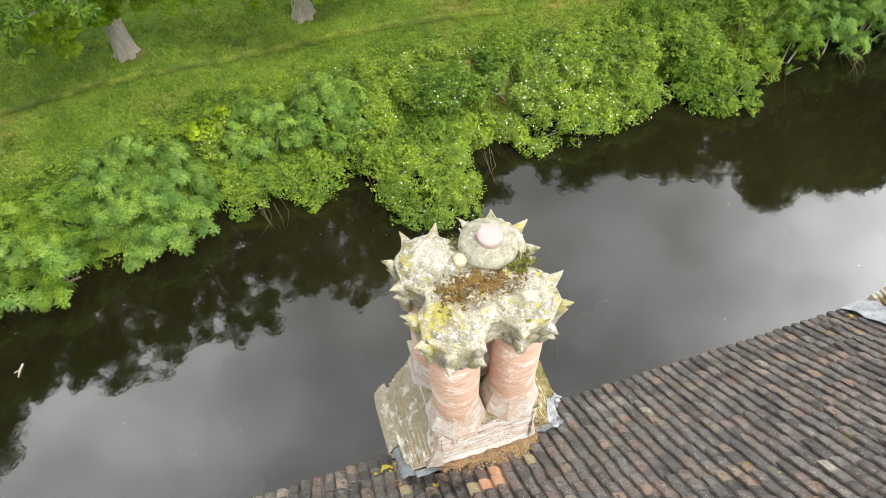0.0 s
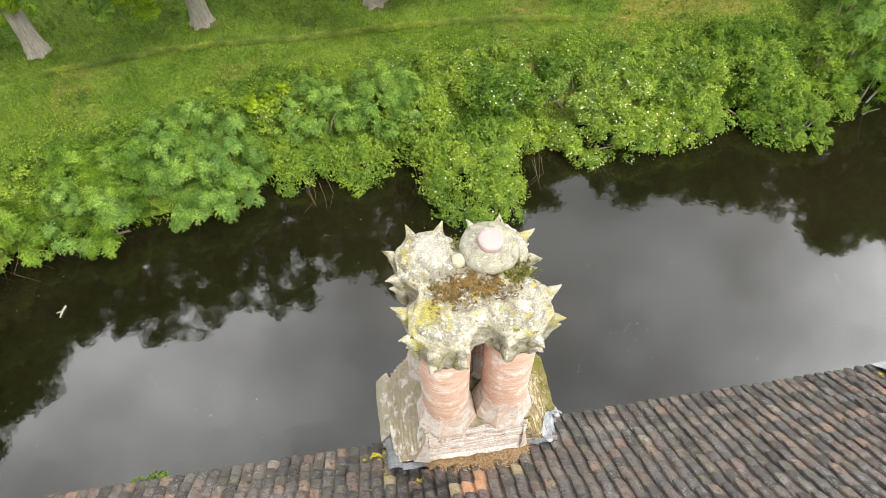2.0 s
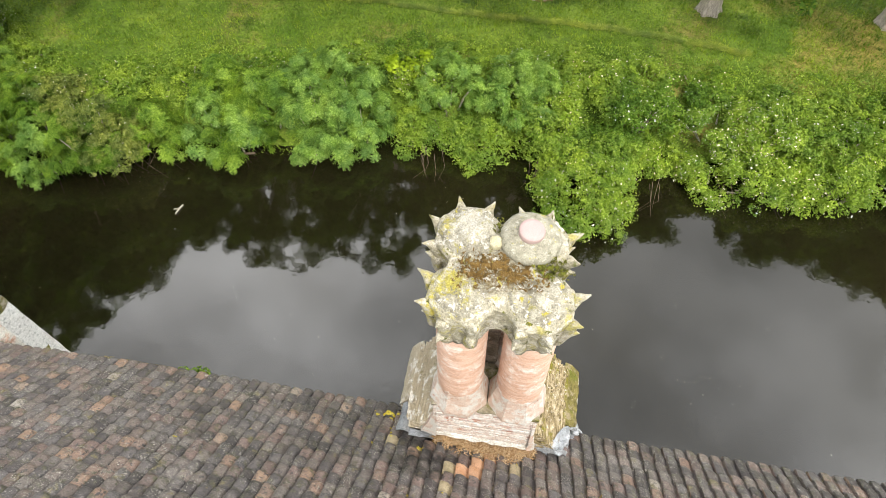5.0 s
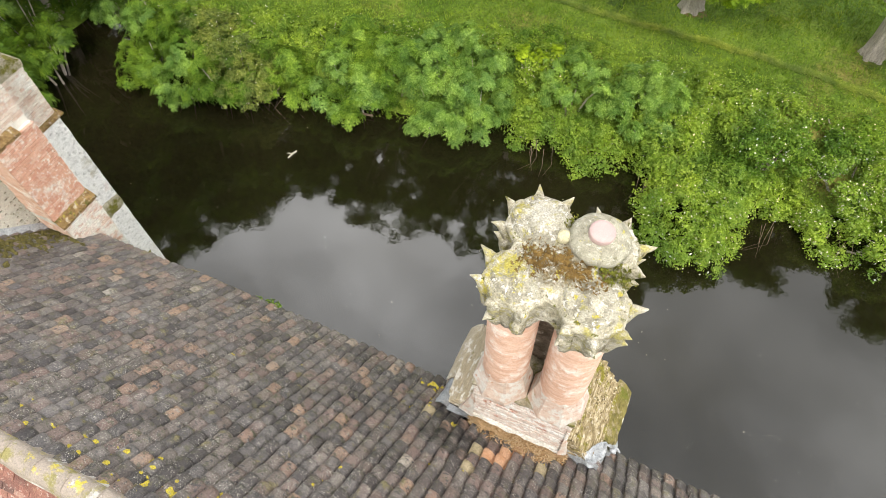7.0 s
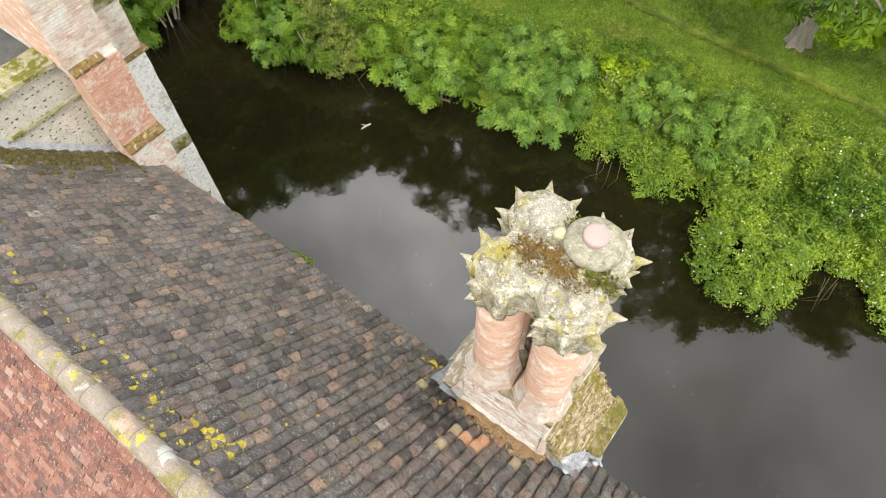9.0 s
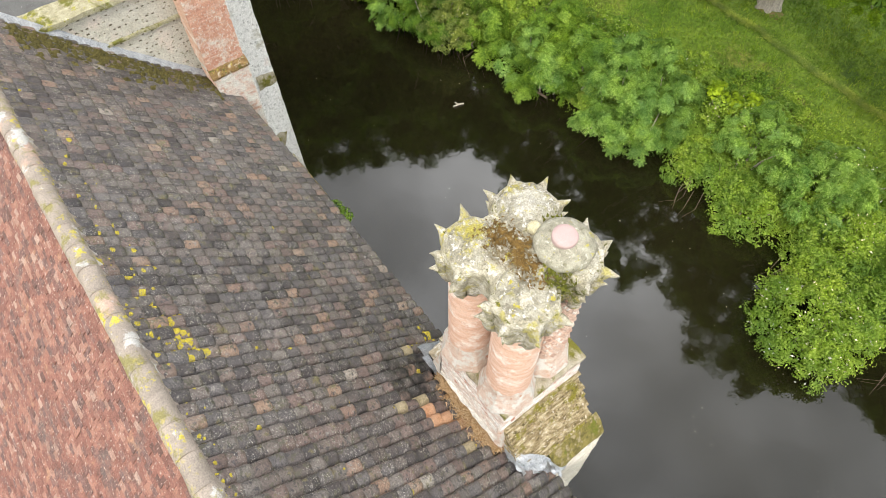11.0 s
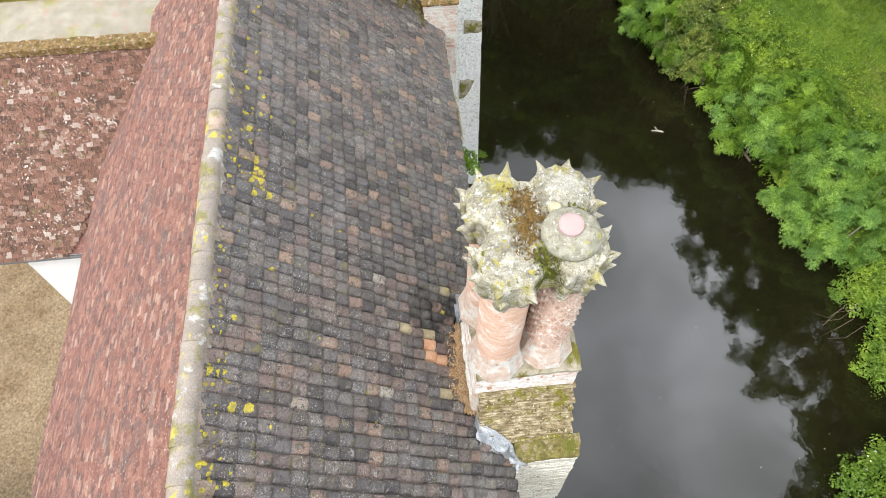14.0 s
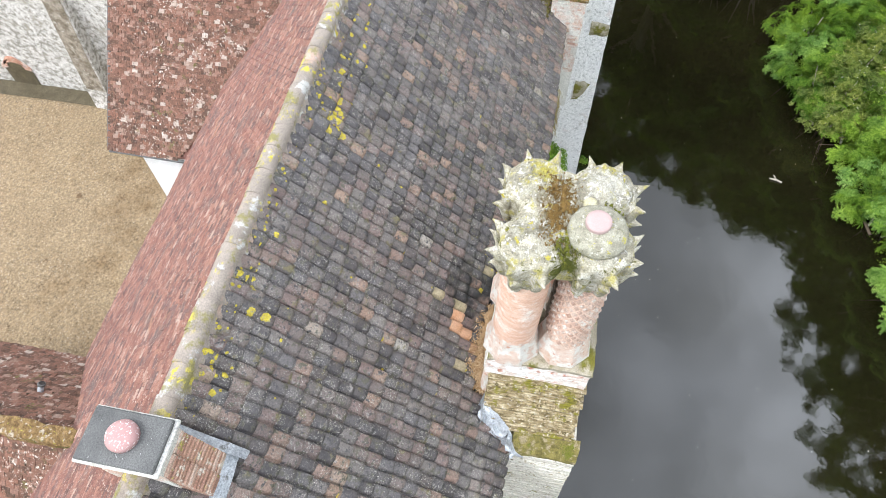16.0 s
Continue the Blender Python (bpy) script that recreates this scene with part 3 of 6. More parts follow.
def part(name, geo, material, parent=None, label="", smooth=False, fix=True):
    """Links a mesh as one object, under a thing or a part if given."""
    me = geo.mesh(name, smooth) if isinstance(geo, Geo) else geo
    if fix and isinstance(geo, Geo):
        fix_normals(me)
    if material and not me.materials:
        me.materials.append(material)
    ob = new(name, me)
    if parent:
        ob.parent = parent
    return tagged(ob, label)


def thing(name, at, label, category, group="", kind=""):
    ob = new(name)
    ob.empty_display_size = 0.2
    ob.location = at
    bpy.context.view_layer.update()
    return tagged(ob, label, category, group, kind)


def under(ob, parent):
    """Puts ob under parent, leaving it where it is in the world."""
    ob.parent = parent
    ob.matrix_parent_inverse = Matrix.Translation(parent.location).inverted()
    return ob


def arrays(name, verts, faces, material, smooth=False):
    """A mesh from numpy arrays of vertices and equally long faces."""
    me = bpy.data.meshes.new(name)
    k = faces.shape[1]
    me.vertices.add(len(verts))
    me.vertices.foreach_set("co", verts.astype(np.float32).ravel())
    me.loops.add(faces.size)
    me.loops.foreach_set("vertex_index", faces.astype(np.int32).ravel())
    me.polygons.add(len(faces))
    me.polygons.foreach_set("loop_start", np.arange(0, faces.size, k, dtype=np.int32))
    me.update(calc_edges=True)
    me.materials.append(material)
    if smooth:
        me.polygons.foreach_set("use_smooth", [True] * len(me.polygons))
    return me


def gbox(lo, hi, cell, amp=0.015, freq=3.0, shape=None):
    """A box of masonry with faces divided into cells and made uneven; shape(p) may bend it."""
    g = Geo()
    lo, hi = Vector(lo), Vector(hi)
    for a in range(3):
        o1, o2 = [(1, 2), (2, 0), (0, 1)][a]
        n1, n2 = max(1, round((hi[o1] - lo[o1]) / cell)), max(1, round((hi[o2] - lo[o2]) / cell))
        for s in (0, 1):
            def fn(u, w, a=a, s=s, o1=o1, o2=o2):
                p = Vector((0, 0, 0))
                p[a] = hi[a] if s else lo[a]
                p[o1], p[o2] = lo[o1] + (hi[o1] - lo[o1]) * u, lo[o2] + (hi[o2] - lo[o2]) * w
                return p
            g.sheet(fn, n1, n2)
    if shape:
        g.v = [tuple(shape(Vector(p))) for p in g.v]
    g.wobble(amp, freq)
    return g


# ---- ground and water ----
SHORE_X = [-400, -60, -40, -30, -23, -19, -15.5, -12, -7.3, -3.3, 1.6, 6.6, 10, 15.3, 17.4, 20.2, 22.8, 25.7, 40, 400]
SHORE_Y = [24, 24, 22, 19, 16.4, 13.6, 13.2, 15.0, 15.4, 16.9, 17.2, 17.4, 17.1, 17.2, 16.8, 17.6, 17.7, 17.6, 17.5, 17.5]


def ground_z(x, y):
    far = np.clip((y - np.interp(x, SHORE_X, SHORE_Y) - 1.0) / 2.4, -1, 1)
    west = np.clip((-25.0 - x + 0.12 * (y - 12)) / 2.5, -1, 1)
    near = np.clip((2.0 - y) / 0.4, -1, 1)
    k = np.maximum(np.maximum(far, west), near)
    k = np.clip(k * 0.5 + 0.5, 0, 1)
    k = k * k * (3 - 2 * k)
    return -1.2 + 2.5 * k + 0.06 * np.sin(x * 0.7 + 1.3 * np.sin(y * 0.41)) * np.sin(y * 0.53) * k


gx = np.unique(np.concatenate([np.linspace(-45, 45, 181), np.array([-900, -500, -300, -180, -120, -80, -60, 60, 80, 120, 180, 300, 500, 900])]))
gy = np.unique(np.concatenate([np.linspace(-2, 46, 121), np.array([-900, -500, -300, -150, -80, -40, -20, -10, 56, 70, 90, 130, 200, 300, 500, 900])]))
GX, GY = np.meshgrid(gx, gy, indexing="ij")
gv = np.stack([GX, GY, ground_z(GX, GY)], -1).reshape(-1, 3)
ia = np.arange(len(gx) * len(gy)).reshape(len(gx), len(gy))
gf = np.stack([ia[:-1, :-1], ia[1:, :-1], ia[1:, 1:], ia[:-1, 1:]], -1).reshape(-1, 4)
ground = new("ground", arrays("ground", gv, gf, M_grass_ground, True))
tagged(ground, "rough green meadow grass sloping down to the moat", "ground", kind="structure")

g = Geo()
g.sheet(lambda u, v: (-60 + 130 * u, -1.0 + 21 * v, 0.0), 26, 6)
water = part("water", g, M_water)
tagged(water, "still dark brown moat water reflecting cloud and trees", "water", kind="structure")

g = Geo()
g.sheet(lambda u, v: (-9.3 + 30 * u, -45 + 41 * v, 1.42 + 0.02 * math.sin(40 * u) * math.sin(30 * v)), 40, 50)
tagged(part("courtyard", g, M_gravel), "raked tan gravel courtyard between the house wings", "gravel", kind="structure")

# ---- main range: walls and roofs ----
RIDGE_Y, RIDGE_Z, EAVE_Y = -0.91, 12.26, 3.40
ROOF_X0, ROOF_X1 = -9.2, 14.0
RED_Y, RED_Z = -5.62, 6.9


def moat_z(y, x=0.0):
    """Height of the moat-side slope, which sags towards its west end."""
    d = y - RIDGE_Y
    west = min(max((-4.0 - x) / 5.0, 0.0), 1.0)
    return RIDGE_Z - 1.061 * d + 0.0249 * d * d - 0.07 * d * west * west + 0.02 * math.sin(1.1 * x + 0.4) * math.sin(0.75 * d)


def red_z(y):
    return RIDGE_Z + (y - RIDGE_Y) * (RIDGE_Z - RED_Z) / (RIDGE_Y - RED_Y)


PX0, PX1, PY0, PY1, PZ = 0.80, 2.36, 2.84, 4.42, 10.25
SHAFTS = [(2.02, 3.13), (1.15, 3.10), (1.90, 3.93), (1.10, 3.92)]
g = gbox((-9.3, 2.75, -1.2), (14, 3.2, 8.0), 0.4, 0.02, 1.5)
tagged(part("wall_moat", g, M_render), "limewashed stone wall rising from the moat", "wall", kind="structure")
g = gbox((-9.3, -5.3, 1.0), (14, -4.95, 6.7), 0.5, 0.01, 1.5)
tagged(part("wall_court", g, M_white), "white painted courtyard wall under red tiles", "wall", kind="structure")
g = Geo()
g.sheet(lambda u, v: (14.0, -5.2 + 8.3 * u, 1 + v * (6.6 if u in (0, 1) else min(moat_z(-5.2 + 8.3 * u), red_z(-5.2 + 8.3 * u)) - 1.2)), 12, 2)
tagged(part("wall_end", g, M_render), "plain gable wall at the far end of the range", "wall", kind="structure")


# ---- tiled roofs ----
COVER, GAUGE = 0.205, 0.265


TILE_PROFILE = [(-0.104, 0.004), (-0.101, 0.032), (-0.092, 0.045), (-0.070, 0.051), (-0.040, 0.051), (-0.010, 0.046), (0.018, 0.038), (0.042, 0.026), (0.062, 0.010), (0.076, -0.004), (0.112, -0.008)]


def pantile():
    """One clay pantile, a roll at one side falling into a shallow pan: x across, y down the slope, z out of it; its top edge at the origin."""
    ln, th = 0.325, 0.020
    across = TILE_PROFILE
    n, rows = len(across), []
    for y, lift in ((0.0, -0.006), (0.78 * ln, 0.030), (0.92 * ln, 0.029), (ln, 0.016)):
        rows.append([(x, y, lift + z) for x, z in across])
    rows.append([(x, y - 0.006, z - th) for x, y, z in rows[3]])
    v = [p for r in rows for p in r]
    f = [(i * n + j, i * n + j + 1, (i + 1) * n + j + 1, (i + 1) * n + j) for i in range(4) for j in range(n - 1)]
    f.append((0, n, 2 * n, 3 * n, 4 * n))
    f.append((n - 1, 5 * n - 1, 4 * n - 1, 3 * n - 1, 2 * n - 1))
    return v, [q[::-1] for q in f]


def slope_frame(x, y, zf, sign):
    """Place and axes at a point of a slope: along x, down the slope, out of it."""
    e = 0.05
    d = Vector((0, sign * e, zf(y + sign * e, x) - zf(y, x))).normalized()
    ax = Vector((sign * 1.0, 0, 0))
    nrm = ax.cross(d)
    if nrm.z < 0:
        nrm = -nrm
        ax = -ax
    return Matrix(((ax.x, d.x, nrm.x, x), (ax.y, d.y, nrm.y, y), (ax.z, d.z, nrm.z, zf(y, x)), (0, 0, 0, 1)))


def lay_rows(y0, y1, zf, sign, gauge):
    """Stations down a slope at equal spacing along it."""
    ys, y = [], y0
    while sign * (y1 - y) > 0.02:
        ys.append(y)
        e = 0.01
        y += sign * gauge / math.hypot(1, (zf(y + e, 0) - zf(y, 0)) / e)
    return ys


# sheet under the tiles, coloured near black to paint shade into their gaps
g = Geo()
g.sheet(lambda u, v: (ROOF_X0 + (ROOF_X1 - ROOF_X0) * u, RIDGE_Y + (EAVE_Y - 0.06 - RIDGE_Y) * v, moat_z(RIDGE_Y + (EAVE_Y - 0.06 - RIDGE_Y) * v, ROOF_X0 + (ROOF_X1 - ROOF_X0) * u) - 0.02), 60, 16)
roof_moat = part("roof_moat", g, M_gap_shade)
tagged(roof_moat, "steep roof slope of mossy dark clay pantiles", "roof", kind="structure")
PV, PF = pantile()
rt = random.Random(7)
ORANGE = {(1.3, 2.0), (1.5, 2.0), (1.5, 2.25), (1.7, 2.45)}
tile_rows = lay_rows(RIDGE_Y + 0.05, EAVE_Y - 0.16, moat_z, 1, GAUGE)
tile_cells, near_cells = [], []
for i, y in enumerate(tile_rows):
    n = int((ROOF_X1 - ROOF_X0) / COVER)
    for j in range(n):
        x = ROOF_X0 + (j + 0.5) * COVER + 0.012 * math.sin(0.7 * j + 2.1 * i)
        if PX0 - 0.05 < x < PX1 + 0.05 and y > 2.52:
            continue
        if (0.1 < x < 3.1 and y > 2.95):
            continue
        m = slope_frame(x, y, moat_z, 1) @ pose(rt.uniform(-0.006, 0.006), rt.uniform(-0.012, 0.012), rt.uniform(0, 0.012), rt.uniform(-1.9, 1.9), rt.uniform(-3.2, 3.2), rt.uniform(-2.0, 2.0))
        (near_cells if (-1.2 < x < 4.6 and i >= len(tile_rows) - 12) else tile_cells).append((x, y, m))
rest = Geo()
near_cells.sort(key=lambda c: abs(c[0] - 1.8) + 0.3 * abs(c[1] - 2.0))
for x, y, m in tile_cells + near_cells[300:]:
    rest.add([m @ Vector(p) for p in PV], PF)
tiles = part("tile_field", rest, M_tile, roof_moat, fix=False, smooth=True)
tiles.data.set_sharp_from_angle(angle=radians(38))
tagged(tiles, "rows of dark, mossy clay pantiles", kind="stuff")
NEAR_TILES = near_cells[:300]

RV = [(-0.0815, 0, 0.004), (0.0815, 0, 0.004), (0.0815, 0.17, 0.022), (-0.0815, 0.17, 0.022), (0.0815, 0.17, 0.006), (-0.0815, 0.17, 0.006)]
RF = [(0, 1, 2, 3), (3, 2, 4, 5), (1, 4, 2), (0, 3, 5)]


PLAIN_PIECES = {}
SWAP = Matrix(((0, 1, 0, 0), (1, 0, 0, 0), (0, 0, 1, 0), (0, 0, 0, 1)))


def name_of(ob):
    return ob.name


def plain_tiles(name, x0, x1, y0, y1, zf, sign, parent, keep=lambda x, y: True, axis="x", seed=1, old=False, pick=None):
    """A slope of small flat clay tiles in broken bond, one joined field."""
    rnd, geo, material = random.Random(seed), Geo(), M_red_old if old else M_red
    for i, y in enumerate(lay_rows(y0, y1, zf, sign, 0.1)):
        n = int((x1 - x0) / 0.168)
        for j in range(n):
            x = x0 + (j + 0.25 + 0.5 * (i % 2)) * 0.168
            if not keep(x, y) or rnd.random() < 0.004:
                continue
            k = 1.8 if old else 1.2
            m = slope_frame(x, y, zf, sign) @ pose(0, rnd.uniform(-0.008, 0.008) * k, rnd.uniform(0, 0.007) * k, rnd.uniform(-1.5, 1.5) * k, rnd.uniform(-2.0, 2.0) * k, rnd.uniform(-2, 2) * k)
            if axis == "y":
                m = SWAP @ m
            if pick and pick(x, y) and len(PLAIN_PIECES.setdefault(name_of(parent), [])) < 300:
                PLAIN_PIECES[name_of(parent)].append((parent, m, axis, old))
            else:
                geo.add([m @ Vector(p) for p in RV], RF if axis == "x" else [q[::-1] for q in RF])
    ob = part(name, geo, material, parent, fix=False)
    return tagged(ob, "small worn red clay tiles in broken bond", kind="stuff")


EAST_X, EAST_Z, EAST_RIDGE = 2.65, 6.9, 4.62


def court_z(y, x=0.0):
    return red_z(y) + 0.015 * math.sin(1.3 * x + y)


g = Geo()
g.sheet(lambda u, v: (ROOF_X0 + (ROOF_X1 - ROOF_X0) * u, RIDGE_Y + (RED_Y - RIDGE_Y) * v, red_z(RIDGE_Y + (RED_Y - RIDGE_Y) * v) - 0.03), 20, 12)
roof_court = part("roof_court", g, M_red)
tagged(roof_court, "steep roof slope of worn red plain tiles above the courtyard", "roof", kind="structure")
plain_tiles("tile_field", ROOF_X0, 9.0, RIDGE_Y - 0.12, RED_Y + 0.04, court_z, -1, roof_court, lambda x, y: x < 6.6, seed=3, pick=lambda x, y: 2.4 < x < 4.9 and y > -2.6)

# half-round ridge tiles bedded in mortar
g = Geo()
half = [math.pi * j / 10 for j in range(11)]
g.loft([[(x, 0.15 * math.cos(a), r * math.sin(a) - 0.02) for a in half] for x, r in ((-0.225, 0.13), (0.215, 0.135), (0.225, 0.145))], close=False, cap0=False, cap1=False)
g.loft([[(0.225, 0.15 * math.cos(a), 0.145 * math.sin(a) - 0.02) for a in half], [(0.225, 0.13 * math.cos(a), 0.115 * math.sin(a) - 0.02) for a in half]], close=False, cap0=False, cap1=False)
ridge_me = g.mesh("ridge_tile", True)
ridge_me.materials.append(M_ridge)
x = ROOF_X0 + 0.25
while x < 9.5:
    if not 4.75 < x < 5.50:
        o = part("ridge_tile", ridge_me, None, roof_moat)
        o.matrix_world = pose(x, RIDGE_Y + rt.uniform(-0.01, 0.01), RIDGE_Z + 0.03 + rt.uniform(-0.008, 0.008), rt.uniform(-2, 2), rt.uniform(-1, 1), rt.uniform(-1.2, 1.2))
    x += 0.44
g = Geo()
for sgn in (-1, 1):
    g.sheet(lambda u, v: (ROOF_X0 + 18.7 * u, RIDGE_Y + sgn * (0.1 + 0.07 * v + 0.02 * math.sin(37 * u) * math.sin(91 * u)), RIDGE_Z + 0.035 - 0.15 * v - 0.02 * (sgn > 0)), 120, 1)
tagged(part("mortar", g, M_ridge, roof_moat, "pale mortar bedding along the ridge"), "")

# ---- chimney stack ----
stack = thing("chimney_stack", ((PX0 + PX1) / 2, 3.6, 8.0), "four-shaft brick chimney stack with spiked, lichened stone caps", "chimney")


def brick_face(geo, origin, u, w, width, height, rnd, course=0.064, length=0.215, out=0.012, depth=0.05, bed=0.006, slot=0.0, worn=0.006):
    """Bricks in bond on a face: u along it, w up it, laid proud of it by uneven amounts."""
    u, w = Vector(u).normalized(), Vector(w).normalized()
    n = u.cross(w)
    rows = int(height / course)
    for i in range(rows):
        s = -length * (0.5 if i % 2 else 0.0) * 0.5
        while s < width - 0.02:
            ln = length * (0.5 if (i % 2 == 0) else 1.0) * rnd.uniform(0.92, 1.06)
            a, b = max(s, 0), min(s + ln, width)
            if b - a > 0.03:
                p = out + rnd.uniform(-0.006, 0.008)
                o = Vector(origin)
                z0, z1 = i * course + bed + rnd.uniform(-0.002, 0.002) * (bed > 0), (i + 1) * course - bed * 0.66
                if slot and i % 3 == 1 and rnd.random() < 0.7:
                    b -= slot * rnd.uniform(0.25, 1.5)
                m = Matrix(((u.x, w.x, n.x, o.x), (u.y, w.y, n.y, o.y), (u.z, w.z, n.z, o.z), (0, 0, 0, 1)))
                geo.box((a + 0.8 * bed, z0, -depth), (b - 0.8 * bed, z1, p), worn, m)
            s += ln


def shaft_bricks(x, y, z0, z1, r, rnd, course=0.062, count=13):
    """Curved bricks round a shaft, course by course."""
    geo = Geo()
    for i in range(int((z1 - z0) / course)):
        for j in range(count):
            a0 = 2 * math.pi * (j + 0.5 * (i % 2) + 0.18 * (i % 7)) / count + 0.004
            a1 = a0 + 2 * math.pi / count - 0.008
            rr = r + rnd.uniform(-0.001, 0.002)
            za, zb = z0 + i * course + 0.001, z0 + (i + 1) * course - 0.001
            ring = []
            for z, q in ((za, r - 0.03), (za, rr - 0.001), (za + 0.004, rr), (zb - 0.004, rr), (zb, rr - 0.001), (zb, r - 0.03)):
                ring.append([(x + q * math.cos(a), y + q * math.sin(a), z) for a in (a0, (a0 + a1) / 2, a1)])
            geo.loft(ring, close=False, cap0=False, cap1=False)
    return geo


def circle(x, y, r, z, n, turn=0.0):
    return [(x + r * math.cos(turn + 2 * math.pi * j / n), y + r * math.sin(turn + 2 * math.pi * j / n), z) for j in range(n)]


rb = random.Random(11)
plinth = under(part("plinth", gbox((PX0 + 0.03, PY0 + 0.03, 7.0), (PX1 - 0.03, PY1 - 0.03, PZ - 0.02), 0.12, 0.008, 4.0), M_mortar), stack)


class LooseBricks:
    """Stands in for a Geo: each box becomes a brick of its own under a part."""

    def __init__(self, parent, material):
        self.parent, self.material = parent, material

    def box(self, lo, hi, c, m):
        one = Geo()
        one.box(lo, hi, c, m)
        one.wobble(0.012, 7.0)
        part("brick", one, self.material, self.parent, fix=False)


bpy.context.view_layer.update()
for o, u, wd, loose in (((PX0 - 0.02, PY0 - 0.03, 8.30), (1, 0, 0), PX1 - PX0 + 0.04, True), ((PX1, PY0 - 0.03, 8.30), (0, 1, 0), PY1 - PY0 + 0.05, True), ((PX0, PY1 + 0.02, 8.30), (0, -1, 0), PY1 - PY0 + 0.05, False), ((PX1, PY1, 8.30), (-1, 0, 0), PX1 - PX0, False)):
    if loose:
        brick_face(LooseBricks(plinth, M_plinth_ob), o, u, (0, 0, 1), wd, PZ - 8.32, rb, 0.060, 0.62, bed=0.003)
        continue
    g = Geo()
    brick_face(g, o, u, (0, 0, 1), wd, PZ - 8.32, rb, 0.060, 0.62, bed=0.003)
    g.wobble(0.012, 7.0)
    tagged(under(part("brick_face", g, M_plinth, label="thin bricks thick with old limewash", fix=False), stack), kind="stuff")
g = gbox((PX0 - 0.04, PY0 - 0.05, PZ - 0.05), (PX1 + 0.04, PY1 + 0.04, PZ + 0.02), 0.06, 0.022, 7.0)
under(part("ledge", g, M_ledge, label="mossy mortar ledge"), stack)
g = Geo()
g.loft([[(PX0 - 0.08 + 1.72 * k / 20, PY0 + dy, 8.96 + dz) for dy, dz in ((-0.10, 0.0), (-0.06, 0.05), (0.02, 0.09), (0.02, -0.05))] for k in range(21)])
g.wobble(0.035, 6)
under(part("fillet", g, M_render, label="white lime fillet at the roof"), stack)

for sgn, xa, xb, xc in ((1, PX1, 2.96, 3.2), (-1, PX0, 0.22, 0.02)):
    wmat = M_moss if sgn > 0 else M_limecourse
    g = Geo()
    pts = [(xa - sgn * 0.1, 9.58), (xb - sgn * 0.03, 8.58), (xb - sgn * 0.03, 7.0), (xa - sgn * 0.1, 7.0)]
    g.loft([[(x, y, z) for x, z in pts] for y in (PY0 + 0.04, PY1 - 0.05)])
    shoulder = under(part("weathering", g, wmat, label="sloping shoulder of thin mossy courses" if sgn > 0 else "sloping shoulder of thin limed courses"), stack)
    nst = 29
    for i in range(nst):
        t0, t1 = i / nst, (i + 1) / nst
        z0, z1 = 9.62 + (8.6 - 9.62) * t0, 9.62 + (8.6 - 9.62) * t1
        xo = xa + (xb - xa) * t1
        y = PY0 + 0.02 + rb.uniform(-0.02, 0.02)
        end = PY1 + 0.03 + rb.uniform(-0.09, 0.05)
        while y < end - 0.03:
            y2 = min(y + rb.uniform(0.4, 1.3), end)
            dx = sgn * rb.uniform(-0.014, 0.018)
            g = Geo()
            g.box((min(xa - sgn * 0.1, xo + dx), y + 0.003, z1 - 0.03), (max(xa - sgn * 0.1, xo + dx), y2 - 0.002, z0 - 0.008 + rb.uniform(-0.008, 0.008)), 0.006)
            g.wobble(0.010, 13.0)
            o = part("course", g, wmat, shoulder, fix=False)
            y = y2
    g = Geo()
    pts = [(xb - sgn * 0.05, 8.56), (xb + sgn * 0.08, 8.45), (xc + sgn * 0.02, 8.22), (xc + sgn * 0.03, 8.12), (xb - sgn * 0.05, 8.10)]
    g.loft([[(x, 3.45 + 1.16 * k / 14, z) for x, z in pts] for k in range(15)])
    g.wobble(0.03, 7)
    under(part("shelf", g, M_moss_shelf if sgn > 0 else M_limecourse, label="mossy sloping stone shelf" if sgn > 0 else "pale sloping stone shelf"), stack)
under(part("pier", gbox((0.02, 3.1, -1.2), (3.2, 4.58, 8.14), 0.14, 0.025, 3.0, lambda p: Vector((p.x, p.y + (0.35 * (8 - p.z) / 8 if p.y > 4 else 0), p.z))), M_pier, label="limewashed stone pier standing in the moat"), stack)
z = 8.11
while z > 4.6:
    h = rb.uniform(0.055, 0.12)
    yb = 4.60 + 0.35 * (8 - z) / 8
    g = gbox((0.0 + rb.uniform(-0.012, 0.01), 3.12, z - h + 0.008), (3.225 + rb.uniform(-0.012, 0.012), yb + rb.uniform(-0.012, 0.012), z), 0.16, 0.012, 9.0)
    under(part("course", g, M_pier), stack)
    z -= h

